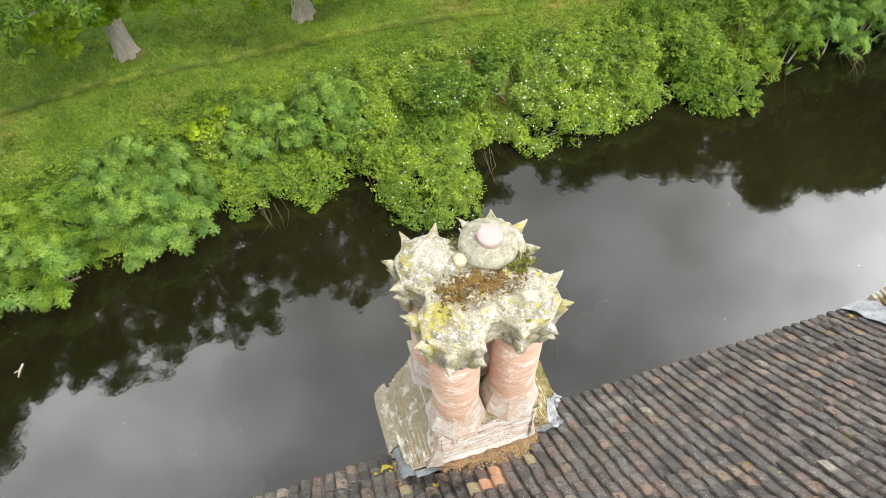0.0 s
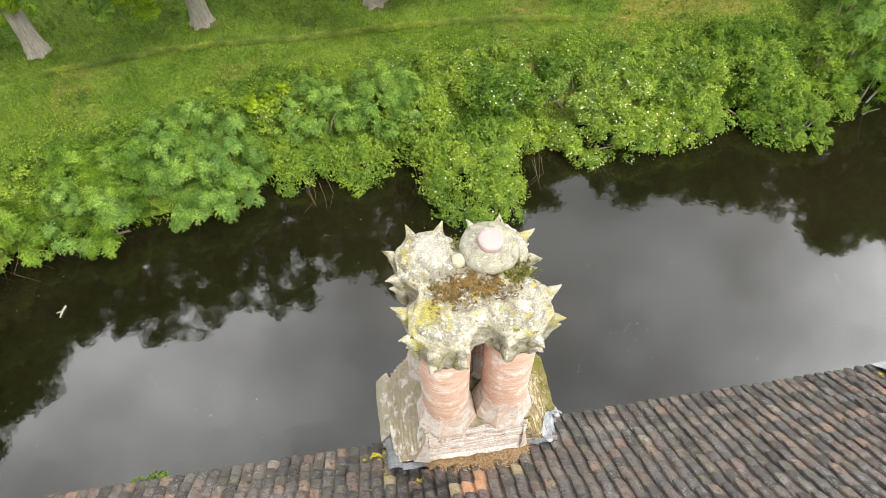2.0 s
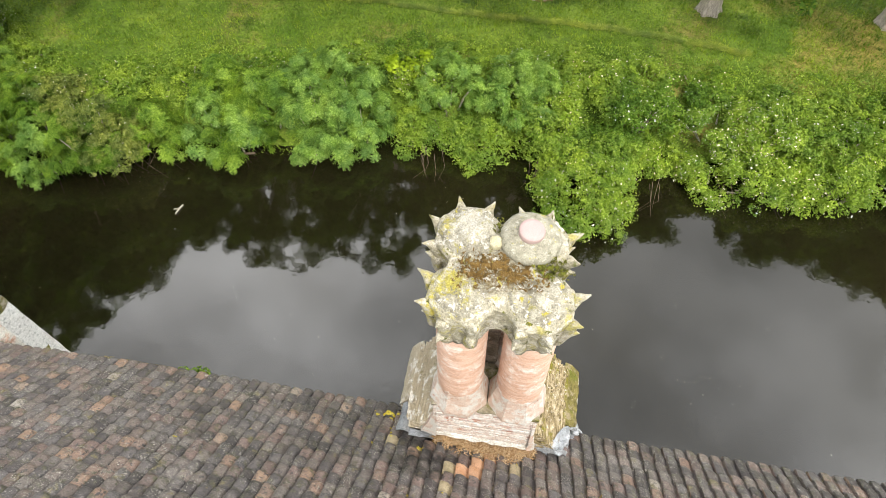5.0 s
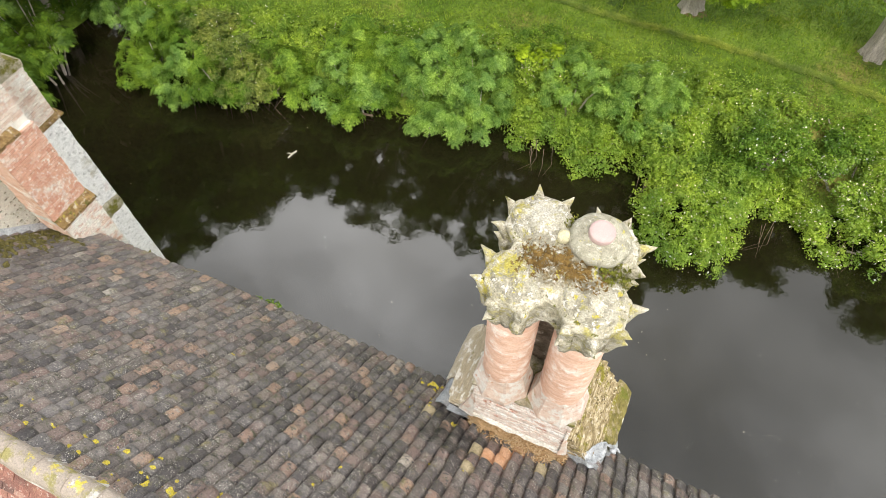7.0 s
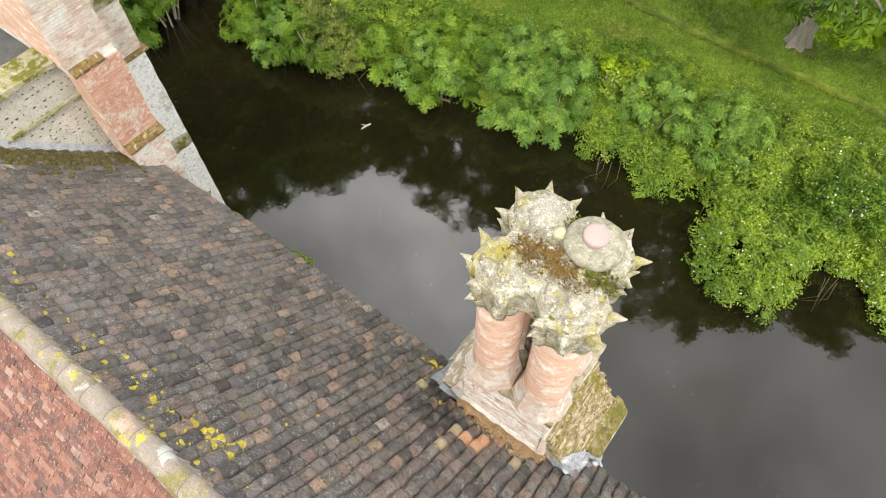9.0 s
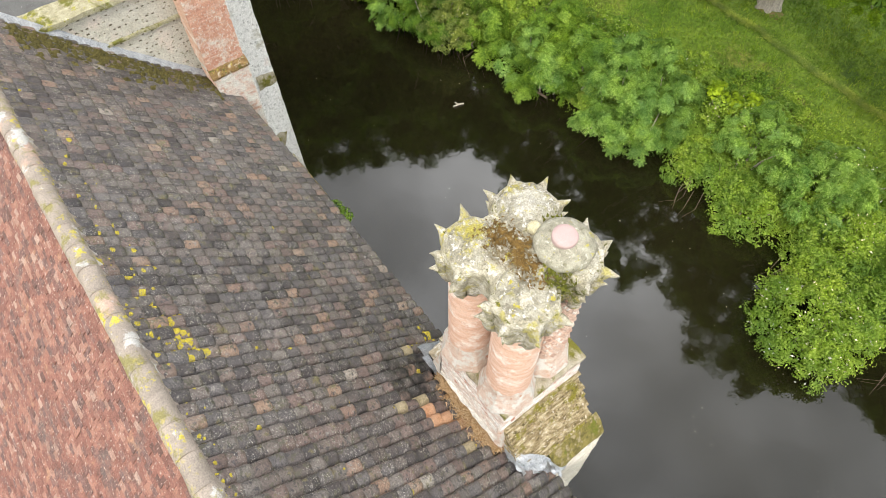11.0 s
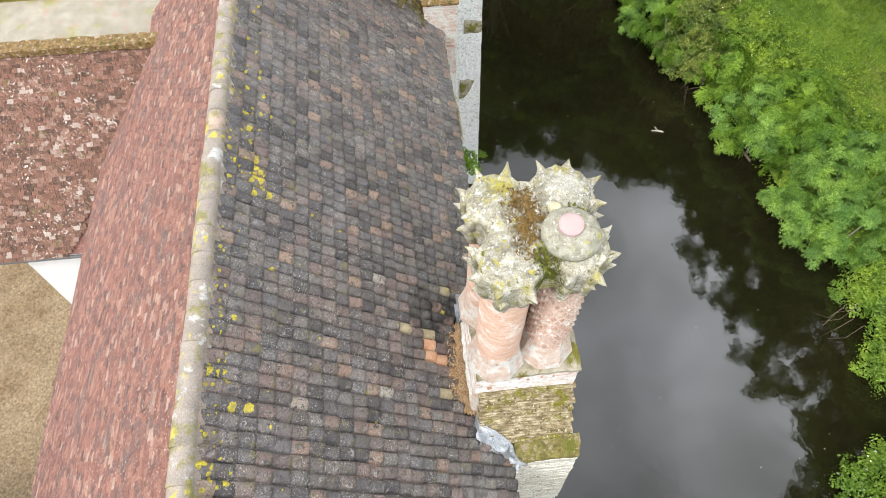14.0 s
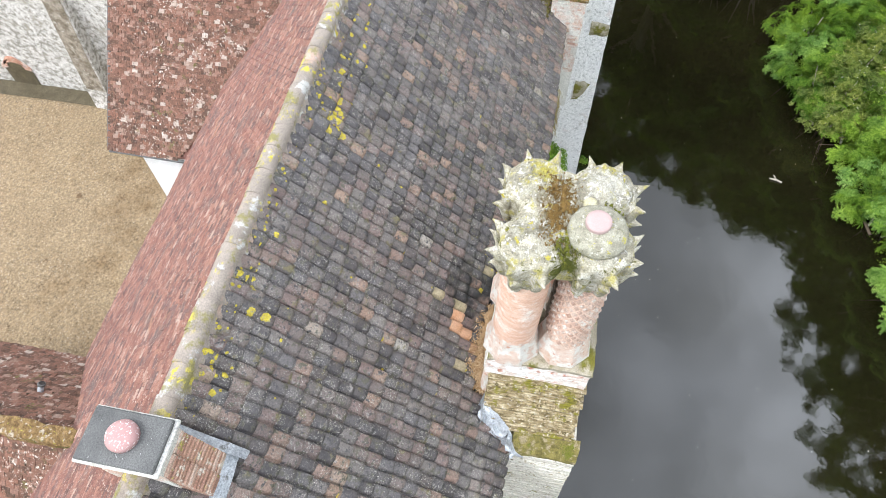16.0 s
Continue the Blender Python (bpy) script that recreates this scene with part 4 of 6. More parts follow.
for k, (x, y) in enumerate(SHAFTS):
    foot = Geo()
    foot.loft([circle(x, y, r, z, 8, math.pi / 8) for z, r in ((PZ - 0.02, 0.465), (PZ + 0.04, 0.465), (PZ + 0.10, 0.455), (PZ + 0.2, 0.43), (PZ + 0.33, 0.395), (PZ + 0.42, 0.37), (PZ + 0.54, 0.352), (PZ + 0.62, 0.334))])
    foot.wobble(0.015, 6)
    core = Geo()
    core.loft([circle(x, y, 0.329, z, 40) for z in (PZ, 12.9)])
    sh = under(part("shaft", core, M_core), stack)
    under(part("foot", foot, M_foot, label="limewashed octagonal foot"), stack)
    if k == 2:
        g, rows, cnt = Geo(), 21, 17
        for i in range(rows):
            z = PZ + 0.62 + i * 0.093
            for j in range(cnt):
                a = 2 * math.pi * (j + 0.5 * (i % 2)) / cnt
                da, dz = math.pi / cnt * 0.98, 0.088
                tip = 0.352 + rb.uniform(-0.006, 0.008)
                c = [(a - da, z, 0.322), (a, z - dz, 0.322), (a + da, z, 0.322), (a, z + dz, 0.322), (a, z - 0.02, tip)]
                g.add([(x + r * math.cos(t), y + r * math.sin(t), zz) for t, zz, r in c], [(0, 1, 4), (1, 2, 4), (2, 3, 4), (3, 0, 4)])
        scales = under(part("scale_pattern", g, M_scale, label="moulded brick scales in a honeycomb pattern", fix=False), stack)
        tagged(scales, kind="stuff")
    else:
        o = under(part("shaft_brick", shaft_bricks(x, y, PZ + 0.56, 12.86, 0.335, rb), M_brick, fix=False, smooth=False), stack)
        tagged(o, "thin orange bricks, limewash worn away", kind="stuff")


def cap_body(x, y, k):
    """The flared octagonal head of one shaft, its faces hollowed between the corners."""
    rings, corner = [], radians(22.5)
    for z, r, hollow in ((12.58, 0.338, 0.0), (12.66, 0.352, 0.01), (12.72, 0.385, 0.03), (12.80, 0.405, 0.05), (12.90, 0.425, 0.06), (12.97, 0.415, 0.05), (13.04, 0.425, 0.05), (13.14, 0.445, 0.05), (13.22, 0.435, 0.03), (13.28, 0.40, 0.01), (13.31, 0.2, 0.0)):
        ring = []
        for j in range(64):
            a = 2 * math.pi * j / 64
            q = r - hollow * (0.5 - 0.5 * math.cos(8 * (a - corner)))
            ring.append((x + q * math.cos(a), y + q * math.sin(a), z))
        rings.append(ring)
    geo = Geo()
    geo.loft(rings)
    geo.wobble(0.022, 11.0)
    geo.wobble(0.010, 31.0)
    return geo


def crocket(seed):
    """A carved stone leaf: a tongue rising against the head and curling out along +x to a worn point."""
    geo, rnd = Geo(), random.Random(seed)
    spine = [(-0.02, -0.215, 0.048, 0.030), (0.012, -0.16, 0.064, 0.042), (0.022, -0.09, 0.070, 0.048), (0.030, -0.03, 0.072, 0.052), (0.050, 0.015, 0.062, 0.050), (0.082, 0.042, 0.042, 0.036), (0.118, 0.062, 0.022, 0.022), (0.158, 0.084, 0.004, 0.006)]
    rings = []
    for i, (x, z, hw, th) in enumerate(spine):
        x1, z1 = spine[min(i + 1, len(spine) - 1)][:2]
        x0, z0 = spine[max(i - 1, 0)][:2]
        t = Vector((x1 - x0, 0, z1 - z0)).normalized()
        n = Vector((t.z, 0, -t.x))
        c, e = Vector((x, 0, z)), Vector((0, 1, 0))
        rings.append([c + e * u * hw + n * w * th for u, w in ((-1, -0.2), (-0.62, 0.75), (0, 1.15), (0.62, 0.75), (1, -0.2), (0.6, -1), (-0.6, -1))])
    geo.loft(rings)
    geo.v = [tuple(Vector(p) + 0.011 * noise.noise_vector(Vector(p) * 17 + Vector((7 * seed, 0, 0)))) for p in geo.v]
    me = geo.mesh("spike", True)
    fix_normals(me)
    me.materials.append(M_cap_pale)
    return me


crockets = [crocket(k) for k in range(6)]
for k, (x, y) in enumerate(SHAFTS):
    cap = under(part("cap", cap_body(x, y, k), M_cap_pale, smooth=True), stack)
    bpy.context.view_layer.update()
    for zz, rad in ((13.13, 0.385), (12.87, 0.365)):
        for j in range(8):
            a = 2 * math.pi * (j + 0.5) / 8 + rb.uniform(-0.05, 0.05)
            tip = Vector((x + 0.57 * math.cos(a), y + 0.57 * math.sin(a)))
            if any((tip - Vector(q)).length < 0.46 for i, q in enumerate(SHAFTS) if i != k):
                continue
            o = part("spike", crockets[rb.randrange(6)], None)
            sc = rb.uniform(0.9, 1.12)
            o.parent = cap
            o.matrix_parent_inverse = Matrix.Identity(4)
            sc *= 1.3
            o.matrix_basis = pose(x + rad * math.cos(a), y + rad * math.sin(a), zz + rb.uniform(-0.025, 0.025), rb.uniform(-7, 7), rb.uniform(-8, 10), math.degrees(a) + rb.uniform(-7, 7)) @ Matrix.Diagonal((sc * rb.uniform(0.8, 1.15), sc, sc, 1))


def arch_under(p):
    """Lifts the underside of a filling into a low arch between two shafts."""
    if p.z < 12.9:
        p.z += 0.16 * max(0.0, 1 - ((p.x - 1.56) / 0.2) ** 2)
    return p


under(part("filling", gbox((1.28, 2.90, 12.66), (1.86, 4.12, 13.28), 0.05, 0.02, 9.0, arch_under), M_cap_pale, label="lichened stone filling between the heads", smooth=True), stack)
# web added to block light through the gap, dark brown to deepen its shade
under(part("web", gbox((1.38, 3.60, PZ), (1.64, 3.98, 12.72), 0.07, 0.03, 8.0), M_butt, label="added brown web that closes and darkens the gap between the rear shafts"), stack)
under(part("filling", gbox((0.92, 3.28, 12.66), (2.16, 3.76, 13.28), 0.05, 0.02, 9.0), M_cap_pale, label="lichened stone filling between the heads", smooth=True), stack)


def cap_top(x, y):
    h = 0.0
    for k, (cx, cy) in enumerate(SHAFTS):
        d = math.hypot(x - cx, y - cy)
        h = max(h, (0.07, 0.08, 0.06, 0.15)[k] * math.exp(-(d / 0.38) ** 2))
    mid = 0.10 * math.exp(-((x - 1.55) ** 2 + (y - 3.5) ** 2) / 0.2)
    return 13.28 + max(h, mid) + 0.05 * noise.noise(Vector((x * 5, y * 5, 0))) + 0.045 * noise.noise(Vector((x * 13, y * 13, 3)))


g, n, idx = Geo(), 90, {}
for i in range(n + 1):
    for j in range(n + 1):
        x, y = 0.55 + 2.0 * i / n, 2.55 + 2.0 * j / n
        d = min(math.hypot(x - cx, y - cy) for cx, cy in SHAFTS)
        d = min(d, 0.42 * math.hypot((x - 1.54) / 0.5, (y - 3.54) / 0.5))
        rim = 0.405 + 0.03 * noise.noise(Vector((x * 6, y * 6, 7)))
        if d < rim:
            idx[i, j] = len(g.v)
            g.v.append((x, y, cap_top(x, y) - 0.12 * max(0, (d - 0.33) / 0.08)))
for (i, j) in list(idx):
    q = [(i, j), (i + 1, j), (i + 1, j + 1), (i, j + 1)]
    if all(k in idx for k in q):
        g.f.append(tuple(idx[k] for k in q))
under(part("capping", g, M_cap, label="lichened stone capping joining the four flues", smooth=True), stack)


def cushion(name, cx, cy, rx, ry, lift, material, label, seed):
    """A ragged cushion of moss lying on the capping."""
    geo, m, at = Geo(), 84, {}
    for i in range(m + 1):
        for j in range(m + 1):
            u, w = 2.6 * i / m - 1.3, 2.6 * j / m - 1.3
            x, y = cx + rx * u, cy + ry * w
            k = 0.85 - math.hypot(u, w) + 1.0 * noise.noise(Vector((x * 8, y * 8, seed))) + 1.3 * noise.noise(Vector((x * 24, y * 24, seed + 3))) + 0.9 * noise.noise(Vector((x * 55, y * 55, seed + 5)))
            if k > 0:
                at[i, j] = len(geo.v)
                geo.v.append((x, y, cap_top(x, y) - 0.004 + lift * min(1, 2.5 * k) * (0.75 + 0.5 * noise.noise(Vector((x * 34, y * 34, seed + 9))))))
    for i, j in list(at):
        q = [(i, j), (i + 1, j), (i + 1, j + 1), (i, j + 1)]
        if all(c in at for c in q):
            geo.f.append(tuple(at[c] for c in q))
    return under(part(name, geo, material, label=label), stack)


cushion("moss", 1.24, 3.36, 0.21, 0.22, 0.035, M_cap_moss, "golden brown moss", 1)
cushion("moss", 1.76, 3.34, 0.30, 0.17, 0.035, M_cap_moss, "golden brown moss", 5)
cushion("moss", 1.50, 3.44, 0.20, 0.16, 0.03, M_cap_moss, "golden brown moss", 8)
cushion("moss", 2.12, 3.53, 0.22, 0.13, 0.06, M_cap_green, "green cushion moss", 11)
cushion("moss", 1.50, 4.05, 0.10, 0.10, 0.03, M_cap_green, "green cushion moss", 15)
g = Geo()
g.loft([circle(1.84, 3.87, r, z, 32) for z, r in ((13.30, 0.35), (13.38, 0.37), (13.44, 0.36), (13.49, 0.31), (13.535, 0.23), (13.56, 0.12))])
g.wobble(0.018, 8)
under(part("flue_collar", g, M_collar, label="grey lichened mortar collar", smooth=True), stack)
g = Geo()
g.loft([circle(0, 0, r, z, 32) for z, r in ((-0.05, 0.150), (0.0, 0.155), (0.045, 0.155), (0.058, 0.148), (0.062, 0.10), (0.063, 0.03))])
o = part("flue_cover", g, M_pink, label="round pink clay flue cover", smooth=True)
under(o, stack)
o.matrix_basis = pose(1.835, 3.84, 13.565, 3, 4, 0)
g = Geo()
g.loft([circle(1.44, 3.75, r, z, 14) for z, r in ((13.32, 0.08), (13.41, 0.085), (13.44, 0.06), (13.45, 0.02))])
g.wobble(0.012, 16)
under(part("pale_stone", g, M_collar_pale, label="pale lump of lichened mortar"), stack)

# lead flashings at both lower corners, lime skirts where the stack meets the tiles
g = Geo()
g.sheet(lambda u, v: (0.06 + 0.30 * u + 0.05 * (1 - v), 2.74 + 0.74 * v, moat_z(2.74 + 0.74 * v, 0.2) + 0.10 + 0.13 * math.sin(math.pi * min(1, 1.3 * u)) ** 0.6 + 0.02 * math.sin(8 * v)), 10, 10)
g.sheet(lambda u, v: (0.34 + 0.46 * u, 2.70 + 0.12 * v, moat_z(2.70 + 0.12 * v, 0.5) + 0.11 + 0.05 * v), 8, 3)
g.wobble(0.02, 6)
under(part("flashing", g, M_lead_dark, label="crumpled grey lead flashing", smooth=True), stack)
g = Geo()
g.sheet(lambda u, v: (2.44 + 0.50 * u + 0.32 * v, 2.82 + 0.70 * v - 0.10 * u * (1 - v), moat_z(2.82 + 0.70 * v, 2.8) + 0.11 + 0.05 * (1 - u) + 0.02 * math.sin(13 * v + 4 * u)), 8, 14)
g.loft([[(3.20 + 0.07 * math.cos(k), y, moat_z(y, 3.2) + 0.14 + 0.06 * math.sin(k)) for k in [2 * math.pi * j / 8 for j in range(8)]] for y in (3.34, 3.46, 3.58, 3.70)])
g.wobble(0.028, 8)
under(part("flashing", g, M_lead, label="crumpled pale lead flashing", smooth=True), stack)
for x0, x1 in ((PX0 + 0.03, PX0 - 0.26), (PX1 - 0.03, PX1 + 0.10)):
    g = Geo()
    g.sheet(lambda u, v: (x0 + (x1 - x0) * u * v ** 1.4, PY0 - 0.055 - 0.05 * v + 0.05 * u, PZ - 0.12 - 1.2 * v), 8, 16)
    g.sheet(lambda u, v: (x1 * v ** 1.4 + x0 * (1 - v ** 1.4), PY0 - 0.005 - 0.05 * v + 0.14 * u, PZ - 0.12 - 1.2 * v), 4, 16)
    g.wobble(0.02, 9)
    under(part("skirt", g, M_foot, label="lime mortar skirt", smooth=True), stack)
g = Geo()
g.sheet(lambda u, v: (2.40 + 0.62 * u, 2.80 + 0.05 * v + 0.02 * math.sin(9 * u), moat_z(2.80, 2.6) - 0.02 + (0.38 - 0.16 * u) * v), 10, 6)
g.wobble(0.03, 9)
LEAD = [(2.70, 2.88, 9.05), (2.82, 3.10, 8.89), (2.95, 3.36, 8.65), (3.06, 3.43, 8.46), (3.18, 3.50, 8.28), (3.24, 3.53, 8.12)]


def lead_at(u, v):
    """A crumpled sheet of lead dressed from the foot of the shoulder on to the tiles, its tail hanging over the eave."""
    k = min(int(v * 5), 4)
    p = Vector(LEAD[k]).lerp(Vector(LEAD[k + 1]), v * 5 - k)
    s = min(max((v - 0.36) / 0.12, 0.0), 1.0)
    side = Vector((0.17, -0.10, -0.24)).lerp(Vector((0.09, -0.05, 0.02)), s * s * (3 - 2 * s))
    return p + side * u + 0.035 * (1 + u) * noise.noise_vector(Vector((2.5 * u, 9 * v, 2)))


g.sheet(lead_at, 14, 40)
under(part("upstand", g, M_lead, label="crumpled pale lead upstand", smooth=True), stack)

# dry litter caught behind the stack
g, rl = Geo(), random.Random(5)
g.sheet(lambda u, v: (0.80 + 1.64 * u, 2.80 - (0.20 + 0.08 * noise.noise(Vector((9 * u, 0, 4)))) * v * math.sin(math.pi * (0.04 + 0.92 * u)) ** 0.4, moat_z(2.80 - 0.24 * v, 1) + 0.10 + 0.10 * (1 - v)), 60, 6)
for i in range(9000):
    u, v = rl.random(), abs(rl.gauss(0, 0.5))
    wide = (0.27 + 0.12 * noise.noise(Vector((7 * u, 0, 1)))) * math.sin(math.pi * (0.03 + 0.94 * u)) ** 0.35
    x, y = 0.78 + 1.68 * u, 2.82 - wide * min(v, 1.4)
    z = moat_z(y, x) + 0.075 + 0.13 * max(0, 1 - v) + rl.uniform(0, 0.045)
    a, ln = rl.uniform(0, 2 * math.pi), rl.uniform(0.03, 0.11)
    dx, dy, dz = ln * math.cos(a), ln * math.sin(a), rl.uniform(-0.03, 0.035)
    w = rl.uniform(0.003, 0.009)
    g.add([(x - w * math.sin(a), y + w * math.cos(a), z), (x + w * math.sin(a), y - w * math.cos(a), z), (x + dx, y + dy, z + dz)], [(0, 1, 2)])
tagged(part("leaf_litter", g, M_debris, fix=False), "dry brown needles and leaf litter packed behind the stack", "leaf litter", kind="stuff")

# ---- far stack and the wall beside it ----
far = thing("far_stack", (-10, 3.6, 6.0), "tall limewashed brick and stone stack with mossy offsets", "chimney")
under(part("core", gbox((-11.5, 2.95, 5.0), (-8.42, 3.83, 8.8), 0.25, 0.008, 3.0), M_limemortar), far)
under(part("core", gbox((-11.5, 2.92, 8.8), (-8.57, 3.83, 11.0), 0.25, 0.008, 3.0), M_limemortar), far)
under(part("core", gbox((-11.5, 2.80, 11.0), (-8.72, 3.83, 15.5), 0.25, 0.008, 3.0), M_limemortar), far)
for name, ox, z0, z1, y0, y1, mt in (("brick_face", -8.42, 6.4, 8.86, 2.93, 3.83, M_limebrick), ("brick_face", -8.57, 8.98, 11.05, 2.90, 3.83, M_redbrick), ("brick_face", -8.72, 11.15, 15.4, 2.78, 3.83, M_palebrick)):
    g = Geo()
    brick_face(g, (ox, y0, z0), (0, 1, 0), (0, 0, 1), y1 - y0, z1 - z0, rb, 0.066, 0.225, worn=0.0)
    tagged(under(part(name, g, mt, label="courses of old brick, partly limewashed", fix=False), far), kind="stuff")
    g = Geo()
    brick_face(g, (-11.4, y0 + 0.02, z0), (1, 0, 0), (0, 0, 1), ox + 11.4, z1 - z0, rb, 0.066, 0.225, worn=0.0)
    tagged(under(part("brick_side", g, M_brick, label="orange brick side", fix=False), far), kind="stuff")
for x0, z, drop, y0, y1, run in ((-8.60, 9.02, 0.16, 2.88, 3.86, 0.21), (-8.74, 11.16, 0.10, 2.80, 3.5, 0.185)):
    g = Geo()
    g.sheet(lambda u, v: (x0 + run * u, y0 + (y1 - y0) * v, z - drop * u + 0.02 * noise.noise(Vector((u * 4, v * 9, z)))), 6, 16)
    g.sheet(lambda u, v: (x0 + run, y0 + (y1 - y0) * v, z - drop - 0.06 * u), 2, 16)
    g.wobble(0.012, 9)
    under(part("offset", g, M_moss_brown, label="mossy sloping brick offset"), far)
under(part("pier", gbox((-11.8, 3.2, -1.2), (-9.18, 4.60, 10.22), 0.16, 0.02, 2.5, lambda p: Vector((p.x, p.y + (0.028 * (9 - p.z) if p.y > 4 else 0), p.z))), M_flint, label="whitewashed flint pier rising from the moat"), far)
g = Geo()
g.box((-11.8, 3.8, 10.2), (-9.13, 4.68, 10.28), 0.02)
g.wobble(0.015, 5)
under(part("ledge", g, M_moss_brown, label="mossy ledge course"), far)
under(part("core", gbox((-11.8, 3.7, 10.28), (-9.24, 4.56, 11.5), 0.2, 0.01, 3), M_limemortar), far)
g = Geo()
brick_face(g, (-9.24, 3.8, 10.3), (0, 1, 0), (0, 0, 1), 0.78, 1.2, rb, 0.066, 0.225)
tagged(under(part("brick_face", g, M_palebrick, fix=False, label="limed brick with dark open joints"), far), kind="stuff")
g = Geo()
g.loft([[(-9.22, y, z) for y, z in ((3.75, 12.3), (4.6, 11.62), (4.6, 11.5), (3.75, 11.5))], [(-11.8, y, z) for y, z in ((3.75, 12.3), (4.6, 11.62), (4.6, 11.5), (3.75, 11.5))]])
g.wobble(0.02, 4)
under(part("sloped_cap", g, M_ledge, label="mossy sloping stone cap"), far)
for ya, yb, z, run in ((4.12, 4.64, 7.65, 0.5), (4.05, 4.55, 5.4, 0.9)):
    g = Geo()
    g.sheet(lambda u, v: (-9.19 + 0.07 * math.sin(math.pi * u), ya + (yb - ya) * (v if z > 6 else v * (1 - 0.8 * u)), z - run * u), 8, 8)
    g.wobble(0.03, 5)
    under(part("moss_patch", g, M_ledge, label="dark moss grown over an old offset"), far)

wall_w = thing("wall_west", (-9.5, 1.5, 10.0), "limed brick wall with mossy string course and coping", "wall", kind="structure")
g = Geo()
g.loft([[(x, -0.9, 7.5), (x, 2.95, 7.5), (x, 2.95, 11.0), (x, -0.4, 11.1), (x, -0.9, 12.0)] for x in (-9.75, -9.27)])
under(part("body", g, M_wet_shade), wall_w)
g = Geo()
brick_face(g, (-9.27, -0.9, 8.0), (0, 1, 0), (0, 0, 1), 3.85, 3.1, rb, 0.042, 0.25, bed=0.0, slot=0.05, worn=0.0)
tagged(under(part("brick_face", g, M_palestone, fix=False), wall_w), kind="stuff")
for z0, z1, xo in ((10.15, 10.21, -9.19), (11.05, 11.16, -9.14)):
    g = gbox((-9.85, -0.9, z0), (xo, 2.9, z1), 0.15, 0.03, 4)
    under(part("string_course", g, M_string, label="moss-covered projecting course"), wall_w)
g = Geo()
g.sheet(lambda u, v: (-9.22 + 0.16 * v, -0.6 + 3.6 * u, moat_z(-0.6 + 3.6 * u, -9.1) + 0.05 + 0.22 * (1 - v) ** 2), 30, 4)
g.wobble(0.015, 5)
under(part("flashing", g, M_lead, smooth=True, label="grey mortar and lead flashing"), wall_w)
g = gbox((-14, -3, 10.6), (-9.75, 2.9, 10.9), 0.5, 0.01, 1)
tagged(part("roof_lead", g, M_slate), "flat dark grey lead roof behind the wall", "roof", kind="structure")

g, rm = Geo(), random.Random(8)
for _ in range(900):
    y = rm.uniform(-0.3, 2.9)
    x = -9.05 + abs(rm.gauss(0, 0.36))
    r = rm.uniform(0.03, 0.10)
    m = slope_frame(x, y, moat_z, 1)
    n = 7
    ring = [m @ Vector((r * rm.uniform(0.7, 1.2) * math.cos(2 * math.pi * j / n), r * rm.uniform(0.7, 1.4) * math.sin(2 * math.pi * j / n), 0.045)) for j in range(n)]
    g.add(ring + [m @ Vector((0, 0, 0.09 + 0.3 * r))], [(j, (j + 1) % n, n) for j in range(n)])
tagged(part("moss", g, M_moss_dark, fix=False), "dark moss cushions where the roof meets the wall", "moss", kind="stuff")

# ---- ridge stack ----
ridge_stack = thing("ridge_stack", (5.1, -0.95, 12.0), "square brick ridge stack capped with a grey slab", "chimney")
under(part("body", gbox((4.85, -1.38, 11.0), (5.38, -0.50, 12.70), 0.12, 0.01, 4), M_limebrick), ridge_stack)
g = Geo()
g.box((4.79, -1.46, 12.68), (5.44, -0.46, 12.74), 0.012)
g.wobble(0.008, 4)
under(part("bed", g, M_render, label="pale mortar bed"), ridge_stack)
g = Geo()
g.box((4.815, -1.43, 12.74), (5.415, -0.50, 12.80), 0.015)
under(part("slab", g, M_slate, label="grey slab speckled with lichen"), ridge_stack)
g = Geo()
g.loft([circle(5.10, -0.97, r, z, 28) for z, r in ((12.79, 0.18), (12.86, 0.183), (12.90, 0.165), (12.93, 0.11), (12.94, 0.03))])
under(part("flue_cover", g, M_pink_white, label="round pink clay flue cover with white droppings", smooth=True), ridge_stack)
g = Geo()
g.loft([[(x, -0.55, 11.2), (x, -0.52, 12.5), (x, -0.24, 11.75), (x, -0.24, 11.2)] for x in (4.88, 5.36)])
shoulder = under(part("weathering", g, M_limebrick, label="stepped brick shoulder"), ridge_stack)
for i in range(15):
    t = i / 15
    for j in range(2):
        xa = 4.86 + 0.256 * j
        g = Geo()
        g.box((xa + 0.002, -0.55, 12.3 - 0.8 * t), (xa + 0.253, -0.49 + 0.30 * (t + 0.066) + rb.uniform(-0.008, 0.008), 12.53 - 0.8 * t + rb.uniform(-0.01, 0.01)), 0.006)
        g.wobble(0.006, 14)
        part("brick", g, M_shoulder_ob, shoulder, fix=False)
g = Geo()
g.sheet(lambda u, v: (4.72 + 0.14 * v, -0.85 + 0.85 * u, moat_z(-0.85 + 0.85 * u, 5) + 0.15 + 0.10 * v + 0.015 * math.sin(9 * u)), 10, 3)
g.sheet(lambda u, v: (4.72 + 0.8 * u, -0.22 + 0.14 * v, moat_z(-0.22 + 0.14 * v, 5) + 0.16 + 0.03 * (1 - v) + 0.01 * math.sin(8 * u)), 8, 3)
g.wobble(0.015, 5)
under(part("flashing", g, M_lead, smooth=True, label="dull grey lead apron"), ridge_stack)

